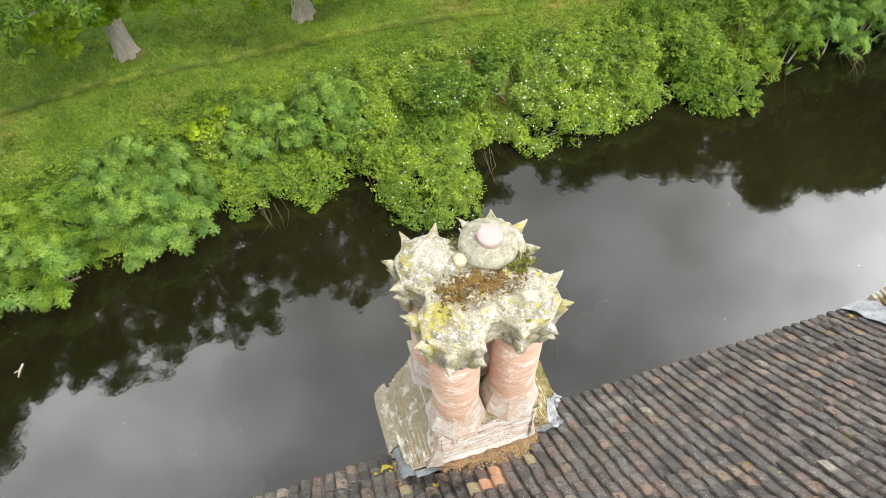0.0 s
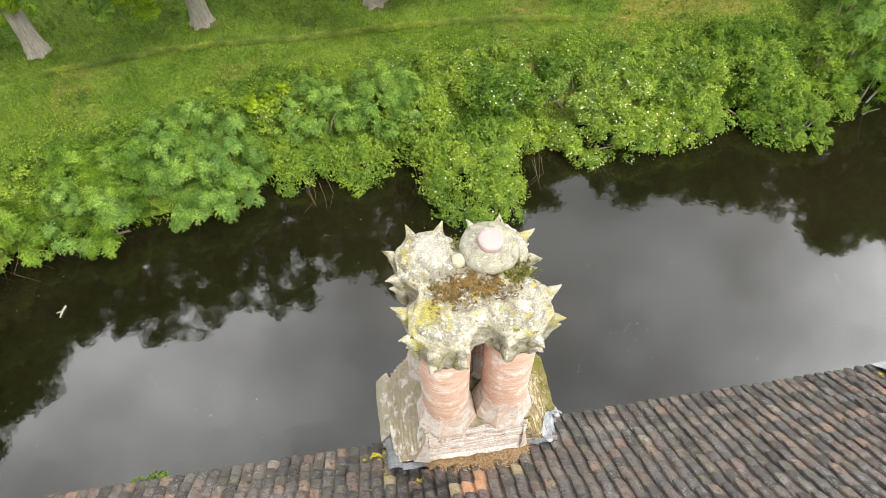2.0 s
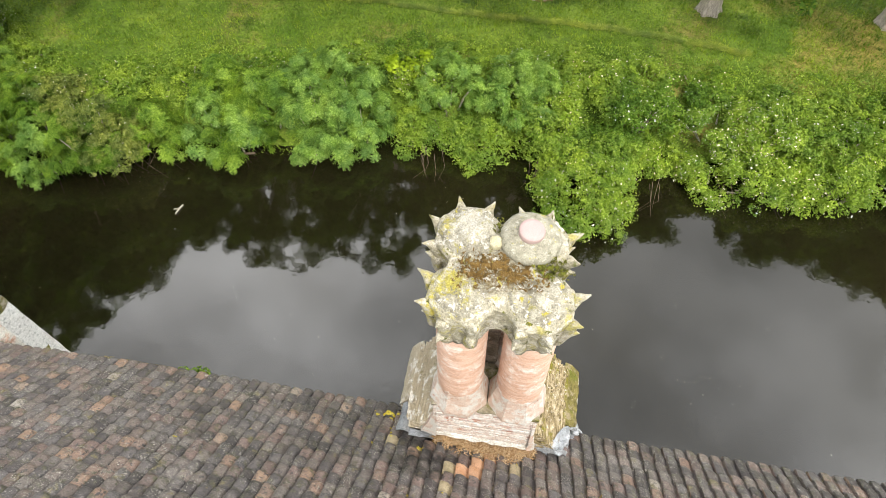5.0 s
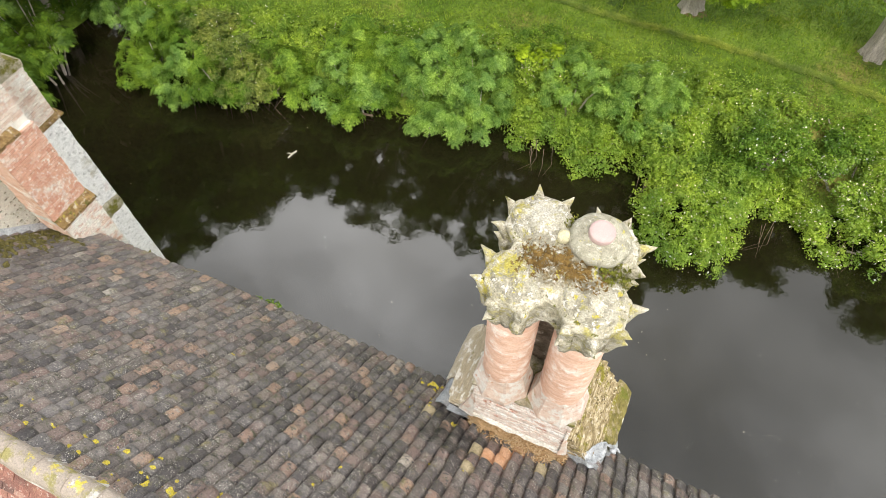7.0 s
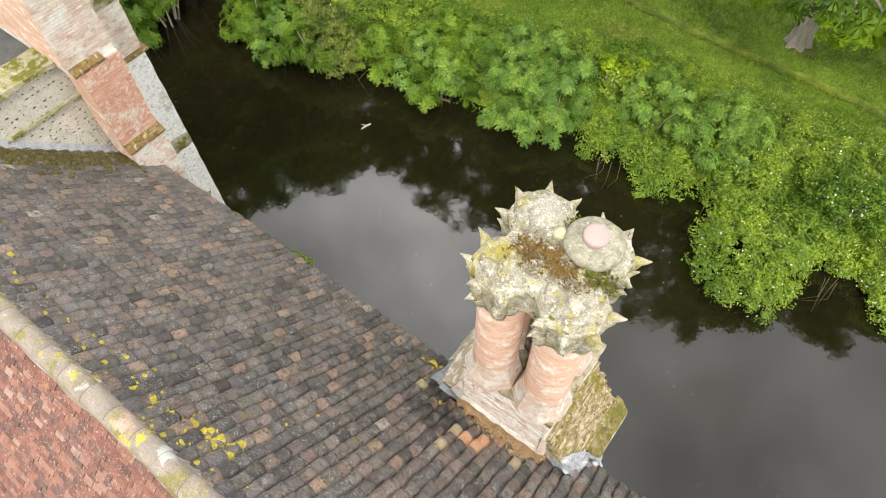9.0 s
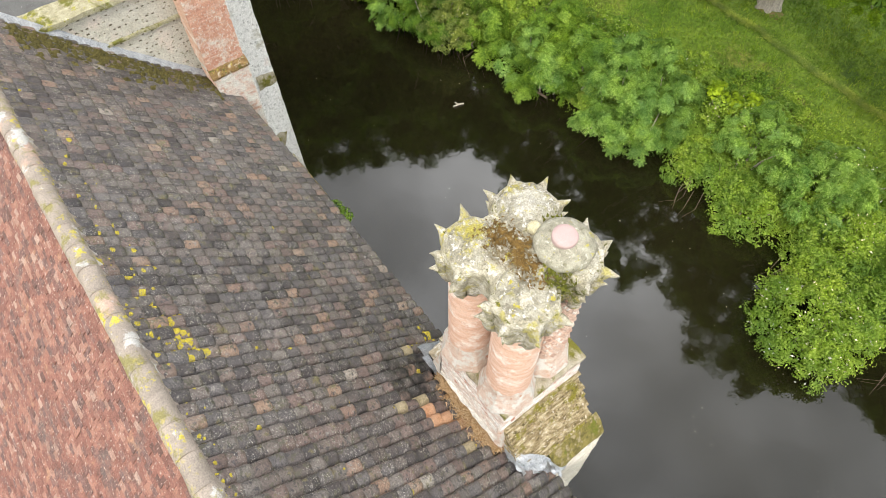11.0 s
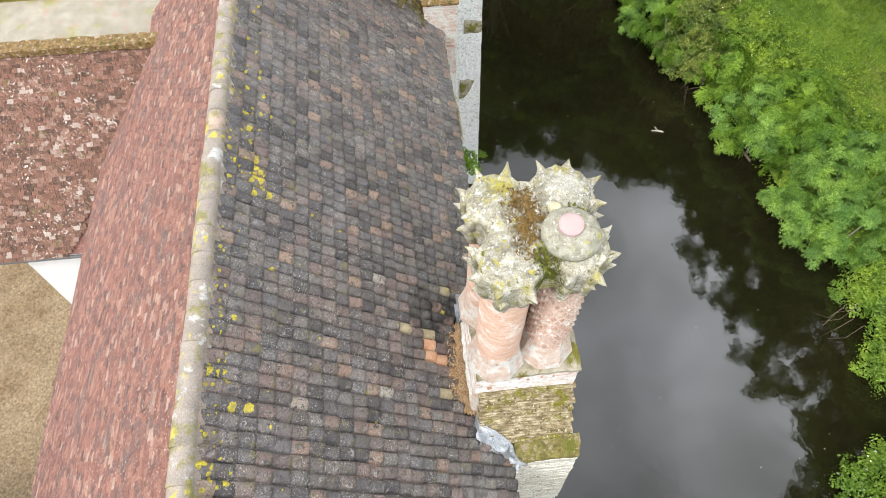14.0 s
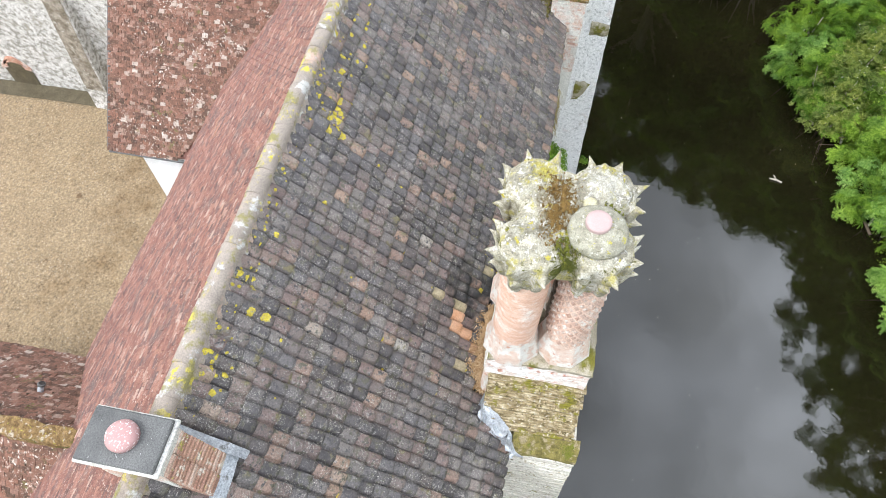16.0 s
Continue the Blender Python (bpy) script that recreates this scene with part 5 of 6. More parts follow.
# ---- stack beyond the east end of the slope ----
east_stack = thing("east_stack", (11.2, 3.6, 7.0), "second chimney stack with pale brick shoulder and lead apron", "chimney")
g = Geo()
for i in range(16):
    t = i / 16
    y = 2.75
    while y < 3.4:
        y2 = y + rb.uniform(0.14, 0.3)
        g.box((10.9 - 0.95 * (t + 0.06) + rb.uniform(-0.01, 0.01), y, 7.4), (11.2, min(y2, 3.44) - 0.004, 9.5 - 1.1 * t), 0.008)
        y = y2
under(part("weathering", g, M_limecourse, fix=False), east_stack)
under(part("plinth", gbox((10.9, 2.7, 7.0), (12.5, 3.46, 10.25), 0.15, 0.012, 4), M_limebrick), east_stack)
g = Geo()
g.sheet(lambda u, v: (9.35 + 0.6 * v, 2.62 + 0.82 * u, moat_z(2.62 + 0.82 * u, 10) + 0.17 + 0.03 * math.sin(11 * u + 5 * v)), 12, 4)
g.wobble(0.02, 5)
under(part("flashing", g, M_lead, smooth=True), east_stack)

# ---- courtyard wings ----
def wing_z(y, x=0.0):
    """West wing slope: y stands for the way east, falling eastwards."""
    return 5.3 + 1.03 * (-4.0 - y)


g = Geo()
g.sheet(lambda u, v: (-4.02 - 3.58 * u, -9.0 + 6.9 * v, 5.28 + 1.03 * 3.6 * u - 0.03), 4, 4)
roof_west = part("roof_west_wing", g, M_red)
tagged(roof_west, "roof of mottled red plain tiles on the west wing", "roof", kind="structure")
wing_t = plain_tiles("tile_field", -9.05, -2.2, -7.55, -4.02, wing_z, 1, roof_west, lambda x, y: red_z(x) < wing_z(y) + 0.15, axis="y", seed=9, old=True, pick=lambda x, y: -8.9 < x < -6.9 and y > -5.6)
g = gbox((-7.8, -9.1, 8.92), (-7.42, -2.9, 9.10), 0.12, 0.035, 5)
tagged(part("coping", g, M_moss_brown), "mossy stone ridge coping on the west wing", "coping", kind="structure")
g = Geo()
g.box((-7.6, -9.12, 5.20), (-4.0, -9.04, 5.30), 0.01, Matrix(((1, 0, 0, 0), (0, 1, 0, 0), (-1.03, 0, 1, -4.12), (0, 0, 0, 1))))
tagged(part("bargeboard", g, M_slate), "dark grey weathered bargeboard along the verge", "bargeboard", kind="structure")
g = Geo()
g.tube([(-3.96, -9.05, 5.22), (-3.96, -5.6, 5.22)], [0.05, 0.05], 8)
tagged(part("gutter", g, M_slate), "dark metal gutter along the eave", "gutter", kind="structure")
g = gbox((-9.0, -8.3, 1.0), (-4.2, -5.0, 5.2), 0.5, 0.006, 1)
tagged(part("wall_west_wing", g, M_white), "plain white painted wing wall", "wall", kind="structure")
g = gbox((-10.3, -8.6, 1.0), (-7.75, -2.5, 8.55), 0.5, 0.006, 1)
tagged(part("wall_inner_block", g, M_panel), "weathered buff flat roof of the inner block", "roof", kind="structure")
for x0, x1, mt, z in ((-8.4, -8.1, M_lead, 8.58), (-10.5, -10.1, M_moss_green, 8.75), (-11.6, -10.5, M_render, 8.68)):
    g = gbox((x0, -9.0, 8.3), (x1, -2.5, z), 0.2, 0.02, 3)
    tagged(part("parapet", g, mt), "weathered parapet and lead gutter of the inner block", "parapet", kind="structure")

g = gbox((-9.8, -32, 1.0), (-9.2, -8.6, 8.2), 0.35, 0.03, 1.5)
tagged(part("wall_west_court", g, M_rubble), "old limewashed stone courtyard wall", "wall", kind="structure")
g = Geo()
g.sheet(lambda u, v: (-9.25 + 0.75 * u + 0.03 * math.sin(14 * v), -30 + 21 * v, 1.455 + 0.01 * math.sin(30 * v)), 4, 60)
tagged(part("drain", g, M_wet_shade), "dark wet drainage strip at the foot of the wall", "drain", kind="structure")
but = thing("buttress", (-9.0, -13.1, 1.4), "sloping stone buttress with brown weathered top", "buttress")
g = Geo()
g.loft([[(-9.25, y, 6.8), (-9.0, y, 6.4), (-8.55, y, 2.4), (-8.5, y, 1.3), (-9.25, y, 1.3)] for y in (-13.55, -12.75)])
g.wobble(0.04, 3)
under(part("body", g, M_rubble), but)
g = Geo()
g.sheet(lambda u, v: (-8.97 + 0.45 * u, -13.5 + 0.7 * v, 6.42 - 4.0 * u), 14, 6)
g.wobble(0.03, 5)
under(part("weathering", g, M_butt), but)
arch = thing("arched_opening", (-9.2, -16.7, 1.4), "low arched doorway with a red brick arch", "doorway")
# no hole in the wall: a flat sheet with the doorway's shade as its colour
g = Geo()
g.sheet(lambda u, v: (-9.17, -17.3 + 1.1 * u, 1.45 + v * (0.85 + 0.25 * math.sin(math.pi * u))), 10, 4)
under(part("opening", g, M_wet_shade, label="flat dark panel painted as the shaded opening"), arch)
g = Geo()
for i in range(14):
    a = math.pi * (0.08 + 0.84 * i / 13)
    g.box((-0.06, -0.05, 0), (0.06, 0.05, 0.26), 0.008, Matrix.Translation((-9.19, -16.75 - 0.62 * math.cos(a), 2.15 + 0.42 * math.sin(a))) @ Euler((a - math.pi / 2, 0, 0)).to_matrix().to_4x4())
under(part("brick_arch", g, M_redbrick, label="red brick arch"), arch)


def east_z(y, x=0.0):
    return EAST_Z + 1.05 * (y - EAST_X)


g = Geo()
g.sheet(lambda u, v: (EAST_X + (EAST_RIDGE - EAST_X) * u, -14 + 11 * v, east_z(EAST_X + (EAST_RIDGE - EAST_X) * u) - 0.03), 4, 4)
g.sheet(lambda u, v: (2 * EAST_RIDGE - EAST_X - (EAST_RIDGE - EAST_X) * u, -14 + 11 * v, east_z(EAST_X + (EAST_RIDGE - EAST_X) * u) - 0.03), 4, 4)
roof_east = part("roof_east_wing", g, M_red)
tagged(roof_east, "low red tiled roof of the east wing", "roof", kind="structure")
plain_tiles("tile_field", -10.0, -2.6, EAST_RIDGE - 0.08, EAST_X + 0.03, east_z, -1, roof_east, lambda x, y: red_z(x) < east_z(y) + 0.15, axis="y", seed=12, old=True)
plain_tiles("tile_field", -8.0, -2.6, EAST_RIDGE + 0.08, EAST_RIDGE + 1.9, lambda y, x=0.0: 2 * east_z(EAST_RIDGE) - east_z(y), 1, roof_east, lambda x, y: True, axis="y", seed=13, old=True)
g = gbox((EAST_RIDGE - 0.16, -13.5, 8.86), (EAST_RIDGE + 0.16, -3.5, 9.08), 0.1, 0.05, 5)
tagged(part("ridge_coping", g, M_moss_brown), "moss and mortar along the low wing ridge", "coping", kind="structure")
g = gbox((2.85, -14, 1.0), (6.4, -5.0, 6.75), 0.6, 0.01, 1)
tagged(part("wall_east_wing", g, M_white), "white painted wall of the east wing", "wall", kind="structure")
vent = thing("roof_vent", (3.72, -5.38, 7.95), "short grey vent pipe standing out of the tiles", "vent pipe")
g = Geo()
g.tube([(3.86, -5.42, 7.98), (3.66, -5.36, 8.20)], [0.055, 0.055], 14)
under(part("pipe", g, M_lead, smooth=True), vent)
g = Geo()
g.tube([(3.665, -5.362, 8.19), (3.635, -5.352, 8.225)], [0.07, 0.07], 14)
collar = under(part("collar", g, M_slate, smooth=True), vent)
# closed plug; its near-black colour paints the shade inside the pipe
g = Geo()
g.tube([(3.637, -5.353, 8.222), (3.630, -5.350, 8.231)], [0.052, 0.052], 14)
under(part("mouth", g, M_gap_shade, label="near-black plug painted as the shaded mouth"), vent)

# ---- lichen on the tiles, plants in the eaves ----
g, rl = Geo(), random.Random(21)


def relief(x, y):
    """Height of the tiled surface over the slope's plane."""
    i = max(k for k, yy in enumerate(tile_rows) if yy <= max(y, tile_rows[0]))
    j = int((x - ROOF_X0) / COVER)
    u = x - (ROOF_X0 + (j + 0.5) * COVER + 0.012 * math.sin(0.7 * j + 2.1 * i))
    return 0.008 + float(np.interp(u, [p[0] for p in TILE_PROFILE], [p[1] for p in TILE_PROFILE])) + 0.030 * min(1.0, (y - tile_rows[i]) / 0.19)


def lichen_spot(x, y, r):
    """A ragged crust following the tiles under it."""
    n, rings = 14, []
    wave = [rl.uniform(0.8, 1.2) for _ in range(n)]
    for q in (0.0, 0.5, 1.0):
        ring = []
        for j in range(n):
            px, py = x + q * r * wave[j] * math.cos(2 * math.pi * j / n), y + 0.72 * q * r * wave[j] * math.sin(2 * math.pi * j / n)
            m = slope_frame(px, py, moat_z, 1)
            ring.append(m @ Vector((0, 0, relief(px, py) + 0.006 * (1 - q) + 0.004)))
        rings.append(ring)
    g.loft(rings, cap0=False, cap1=False)


for cx, cy, k, sp in ((-0.62, -0.42, 22, 0.2), (-0.95, -0.5, 18, 0.22), (-1.7, -0.55, 16, 0.4), (-3.2, -0.5, 18, 0.7), (-5.5, -0.5, 12, 0.9), (4.0, -0.70, 16, 0.22), (1.2, -0.62, 8, 0.7), (2.9, -0.66, 10, 0.5), (0.2, 0.4, 8, 1.2), (3.2, 0.3, 8, 1.1), (2.0, 1.4, 6, 1.5), (-0.1, 3.15, 10, 0.12), (-0.05, 2.5, 4, 0.1), (0.3, 2.6, 3, 0.5), (9.4, 3.0, 6, 0.15), (0.8, 1.0, 3, 1.6), (-2.5, 1.2, 4, 2.2), (-1.0, -0.72, 30, 2.0), (2.5, -0.72, 26, 1.2)):
    for _ in range(k):
        lichen_spot(cx + rl.gauss(0, sp), min(max(cy + rl.gauss(0, 0.05 if cy < -0.7 else 0.11 if sp < 1 else 0.8), -0.80), 3.1), rl.uniform(0.016, 0.036) * rl.choice((0.7, 1, 1.7)) * (1.2 if sp < 0.6 else 0.8))
tagged(part("lichen", g, M_lichen, fix=False), "bright yellow lichen rosettes on the roof tiles", "lichen", kind="stuff")

# ---- planting ----
def leaf_cloud(centres, radii, count, size, rng, up=0.6, template=None, tufts=0):
    """Leaves scattered over the outer part of many balls, gathered into tufts if asked: vertices and faces."""
    c, r = np.asarray(centres, float), np.asarray(radii, float)
    w = r ** 2
    k = rng.choice(len(c), count, p=w / w.sum())
    if tufts:
        td = rng.normal(size=(len(c), tufts, 3))
        td /= np.linalg.norm(td, axis=2)[..., None]
        td[..., 2] = np.where(rng.random((len(c), tufts)) < 0.8, np.abs(td[..., 2]), td[..., 2])
        tc_, tr_ = c[:, None] + td * r[:, None, None] * rng.uniform(0.7, 1.12, (len(c), tufts))[..., None], r[:, None] * rng.uniform(0.22, 0.40, (len(c), tufts))
        j = rng.integers(tufts, size=count)
        base, reach = tc_[k, j], tr_[k, j]
    else:
        base, reach = c[k], r[k]
    d = rng.normal(size=(count, 3))
    d /= np.linalg.norm(d, axis=1)[:, None]
    d[:, 2] = np.where(rng.random(count) < 0.75, np.abs(d[:, 2]), d[:, 2])
    p = base + d * (reach * (1.12 - 0.62 * rng.random(count) ** 1.6))[:, None] * (np.array([1, 1, 0.6]) if tufts else 1.0)
    if tufts:
        d = 0.5 * d + 0.7 * td[k, j]
    n = d + rng.normal(size=(count, 3)) * 0.55 + np.array([0, 0, up])
    n /= np.linalg.norm(n, axis=1)[:, None]
    t = np.cross(n, rng.normal(size=(count, 3)))
    t /= np.linalg.norm(t, axis=1)[:, None] + 1e-9
    b = np.cross(n, t)
    s = size * (0.6 + 0.8 * rng.random(count))
    tv, tf = template
    v = p[:, None] + s[:, None, None] * (tv[None, :, 0, None] * t[:, None] + tv[None, :, 1, None] * b[:, None] + tv[None, :, 2, None] * n[:, None])
    f = (np.arange(count) * len(tv))[:, None, None] + tf[None]
    return v.reshape(-1, 3), f.reshape(-1, tf.shape[1])


LEAF = (np.array([(-0.5, 0, 0), (0, -0.32, 0.08), (0.55, 0, -0.08), (0, 0.32, 0.08)], float), np.array([(0, 1, 2, 3)]))
tv, tf = [], []
for i, a in enumerate((-78, -40, 0, 40, 78, 150)):
    ca, sa = math.cos(radians(a)), math.sin(radians(a))
    tf.append([3 * i, 3 * i + 1, 3 * i + 2])
    for lx, ly, lz in ((0.08, 0.0, 0.06), (0.95, -0.19, -0.10), (0.85, 0.20, -0.06)):
        tv.append((lx * ca - ly * sa, lx * sa + ly * ca, lz))
SPRAY = (np.array(tv), np.array(tf))


def rosette():
    """One tuft of pinnate leaves spreading from a shoot along z, a metre across: vertices and triangles."""
    rr, v = random.Random(31), []
    for i in range(13):
        a, rise = 2 * math.pi * (i * 0.382 + rr.uniform(-0.03, 0.03)), (0.05, 0.30, 0.55)[i % 3] + rr.uniform(-0.08, 0.08)
        ln = rr.uniform(0.42, 0.58) * (1.0 - 0.35 * rise)
        out, side = Vector((math.cos(a), math.sin(a), 0)), Vector((-math.sin(a), math.cos(a), 0))
        for q in range(1, 7):
            u = q / 6.4
            base = out * (ln * u) + Vector((0, 0, ln * (rise * u - 0.55 * u * u)))
            for sgn in (-1, 1):
                tip = base + side * (sgn * 0.135 * (1.15 - 0.5 * u)) + out * 0.07 + Vector((0, 0, rr.uniform(-0.05, 0.01)))
                wide = out * 0.033
                v += [base - wide, base + wide, tip]
    return np.array([tuple(p) for p in v]), np.arange(len(v)).reshape(-1, 3)


ROSETTE = rosette()


def leafy_lobes(centres, radii, each, size, rng):
    """Rosettes standing out over the upper part of each lobe."""
    c, r = np.repeat(np.asarray(centres, float), each, 0), np.repeat(np.asarray(radii, float), each)
    n = len(c)
    d = rng.normal(size=(n, 3))
    d[:, 2] = np.abs(d[:, 2]) * 0.9 - 0.25
    d /= np.linalg.norm(d, axis=1)[:, None]
    p = c + d * (r * rng.uniform(0.75, 1.15, n))[:, None]
    up = d + np.array([0, 0, 0.75]) + rng.normal(size=(n, 3)) * 0.2
    up /= np.linalg.norm(up, axis=1)[:, None]
    t = np.cross(up, rng.normal(size=(n, 3)))
    t /= np.linalg.norm(t, axis=1)[:, None]
    b = np.cross(up, t)
    s = size * rng.uniform(0.65, 1.25, n)
    tv, tf = ROSETTE
    v = p[:, None] + s[:, None, None] * (tv[None, :, 0, None] * t[:, None] + tv[None, :, 1, None] * b[:, None] + tv[None, :, 2, None] * up[:, None])
    f = (np.arange(n) * len(tv))[:, None, None] + tf[None]
    return v.reshape(-1, 3), f.reshape(-1, 3)


def shrub(name, x, y, z, rx, ry, h, count, size, material, rng, template, label, category="shrub", group="", lobes=34, flowers=0, tight=1.0, tufts=15):
    """A mound of leafy lobes with stems, one thing."""
    ob = thing(name, (x, y, z), label, category, group)
    th = rng.random(lobes) * 2 * math.pi
    q = np.sqrt(rng.random(lobes))
    cx, cy = rx * 0.85 * q * np.cos(th), ry * 0.85 * q * np.sin(th)
    top = h * np.sqrt(np.clip(1 - 0.8 * q * q, 0.05, 1))
    cz = top * (0.35 + 0.5 * rng.random(lobes))
    rad = (0.16 + 0.20 * rng.random(lobes)) * min(rx, ry, h) * (34 / lobes) ** 0.33 * tight
    if template is ROSETTE:
        v, f = leafy_lobes(np.stack([cx, cy, cz], -1), rad, count, size, rng)
    else:
        v, f = leaf_cloud(np.stack([cx, cy, cz], -1), rad, count, size, rng, template=template, tufts=tufts)
    under_local(arrays("crown", v, f, material), "crown", ob)
    if flowers:
        v, f = leaf_cloud(np.stack([cx, cy, cz], -1), rad * 1.07, flowers, 0.085, rng, up=0.8, template=LEAF)
        tagged(under_local(arrays("blossom", v, f, M_petal), "blossom", ob), "small white flowers", kind="stuff")
    g = Geo()
    for i in range(6):
        j = int(rng.integers(lobes))
        g.tube([(0.25 * cx[j], 0.25 * cy[j], -0.4), (0.6 * cx[j], 0.6 * cy[j], 0.5 * cz[j]), (cx[j], cy[j], cz[j])], [0.06, 0.04, 0.015], 5)
    under_local(g.mesh("stem"), "stem", ob, M_bark)
    return ob


def under_local(me, name, ob, material=None):
    if material:
        me.materials.append(material)
    o = new(name, me)
    o.parent = ob
    return o


rng = np.random.default_rng(4)
WILLOWS = ((-14.6, 14.6, 3.3), (-16.6, 15.6, 3.4))
for x in np.arange(-24, 30, 1.9):
    sy = float(np.interp(x, SHORE_X, SHORE_Y))
    for row in range(3):
        y = sy + 0.5 + 1.55 * row + rng.uniform(-0.4, 0.4)
        xx = x + rng.uniform(-0.8, 0.8)
        z = float(ground_z(np.array(xx), np.array(y))) - 0.25
        ash = (x < -3.5 and row < 2) or (-1.5 < x < 1.8 and row == 1) or (x > 21 and row < 3)
        if row == 1 and -17.5 < xx < -13.3:
            continue
        h = (3.1 if ash else (2.1, 2.0, 1.0)[row]) * rng.uniform(0.8, 1.15)
        if ash and row == 0 and -14 < x < -5:
            y += 0.35
        if x > 5.5:
            y -= 0.5
        if row == 0 and 5.8 < xx < 7.6:
            y += 0.7
        z = max(z, -0.35)
        if ash:
            shrub("ash_sapling", xx, y, z, 1.6, 1.5, h, (8 if -19 < x < 8 else 5), rng.uniform(0.46, 0.68), M_leaf_ash if rng.random() < (0.7 if x > -7 else 0.3) else M_leaf_mid, rng, ROSETTE, "pale green sapling with feathery leaves leaning over water", "shrub", "waterside saplings", lobes=22, tight=0.95)
        else:
            fl = int(rng.random() < 0.45) * int(rng.integers(50, 160))
            if 6 < x < 13:
                fl += 110
            if 7.5 < x < 11 and row == 1:
                fl += 260
            shrub("bramble_bush", xx, y, z, 1.6, 1.35, h, 7400, 0.082, M_leaf_bright if rng.random() < 0.8 else M_leaf_mid, rng, LEAF, "dense bramble bush, bright green with white flowers" if fl else "dense bramble bush of small bright green leaves", "bush", "bank brambles", flowers=fl, tufts=34)
for x, y, hh in ((-22.6, 10.4, 3.6), (-22.7, 12.0, 4.2), (-24.2, 12.9, 4.6), (-24.0, 8.6, 3.2), (-25.6, 10.6, 4.8), (-26.0, 13.4, 5.0), (-27.2, 12.0, 5.4), (-25.3, 15.8, 3.8), (-26.8, 16.8, 4.6), (-28.6, 17.8, 5.2)):
    shrub("ash_sapling", x, y, -0.2, 1.5, 1.5, hh, 6, 0.7, M_leaf_dark, rng, ROSETTE, "dark green sapling leaning over the end of the water", "shrub", "waterside saplings", lobes=22)
WILLOW = (np.array([(-0.6, 0, 0), (0, -0.13, 0.05), (0.6, 0, -0.1), (0, 0.13, 0.05)], float), np.array([(0, 1, 2, 3)]))
for x, y, hh in WILLOWS:
    shrub("willow_bush", x, y, -0.1, 1.5, 1.5, hh, 11000, 0.11, M_leaf_willow, rng, WILLOW, "olive-green willow bush with narrow drooping leaves", "bush", "waterside willows", lobes=30, flowers=60)
# low growth between the bushes
n = 60000
cx, cy = rng.uniform(-29, 34, n), rng.uniform(0.0, 5.2, n)
cy = cy + np.interp(cx, SHORE_X, SHORE_Y)
cz = ground_z(cx, cy)
v, f = leaf_cloud(np.stack([cx, cy, cz + 0.12], -1), np.full(n, 0.3), n, 0.082, rng, up=0.9, template=LEAF)
tagged(new("undergrowth", arrays("undergrowth", v, f, M_leaf_bright)), "low tangle of leaves covering the bank", "undergrowth", kind="stuff")
shrub("bramble_mound", 4.15, 15.2, -0.3, 2.05, 2.15, 2.5, 30000, 0.072, M_leaf_bright, rng, LEAF, "bramble mound spilling over the water, dotted with flowers", "bush", lobes=70, flowers=420, tufts=30)
shrub("bramble_bush", 17.6, 16.2, -0.3, 1.2, 1.5, 2.1, 7600, 0.074, M_leaf_bright, rng, LEAF, "dense bramble bush of small bright green leaves", "bush", "bank brambles")
for x, y in ((3.1, 16.7), (5.0, 16.9)):
    shrub("bramble_bush", x, y, -0.2, 1.4, 1.3, 2.4, 7400, 0.082, M_leaf_bright, rng, LEAF, "dense bramble bush of small bright green leaves", "bush", "bank brambles", tufts=34)
for x, y in ((-3.6, 19.2), (-2.9, 19.6)):
    shrub("young_shoot", x, y, 1.2, 0.5, 0.5, 2.2, 900, 0.12, M_leaf_lime, rng, LEAF, "young lime green shoot above the brambles", "shrub", lobes=8)


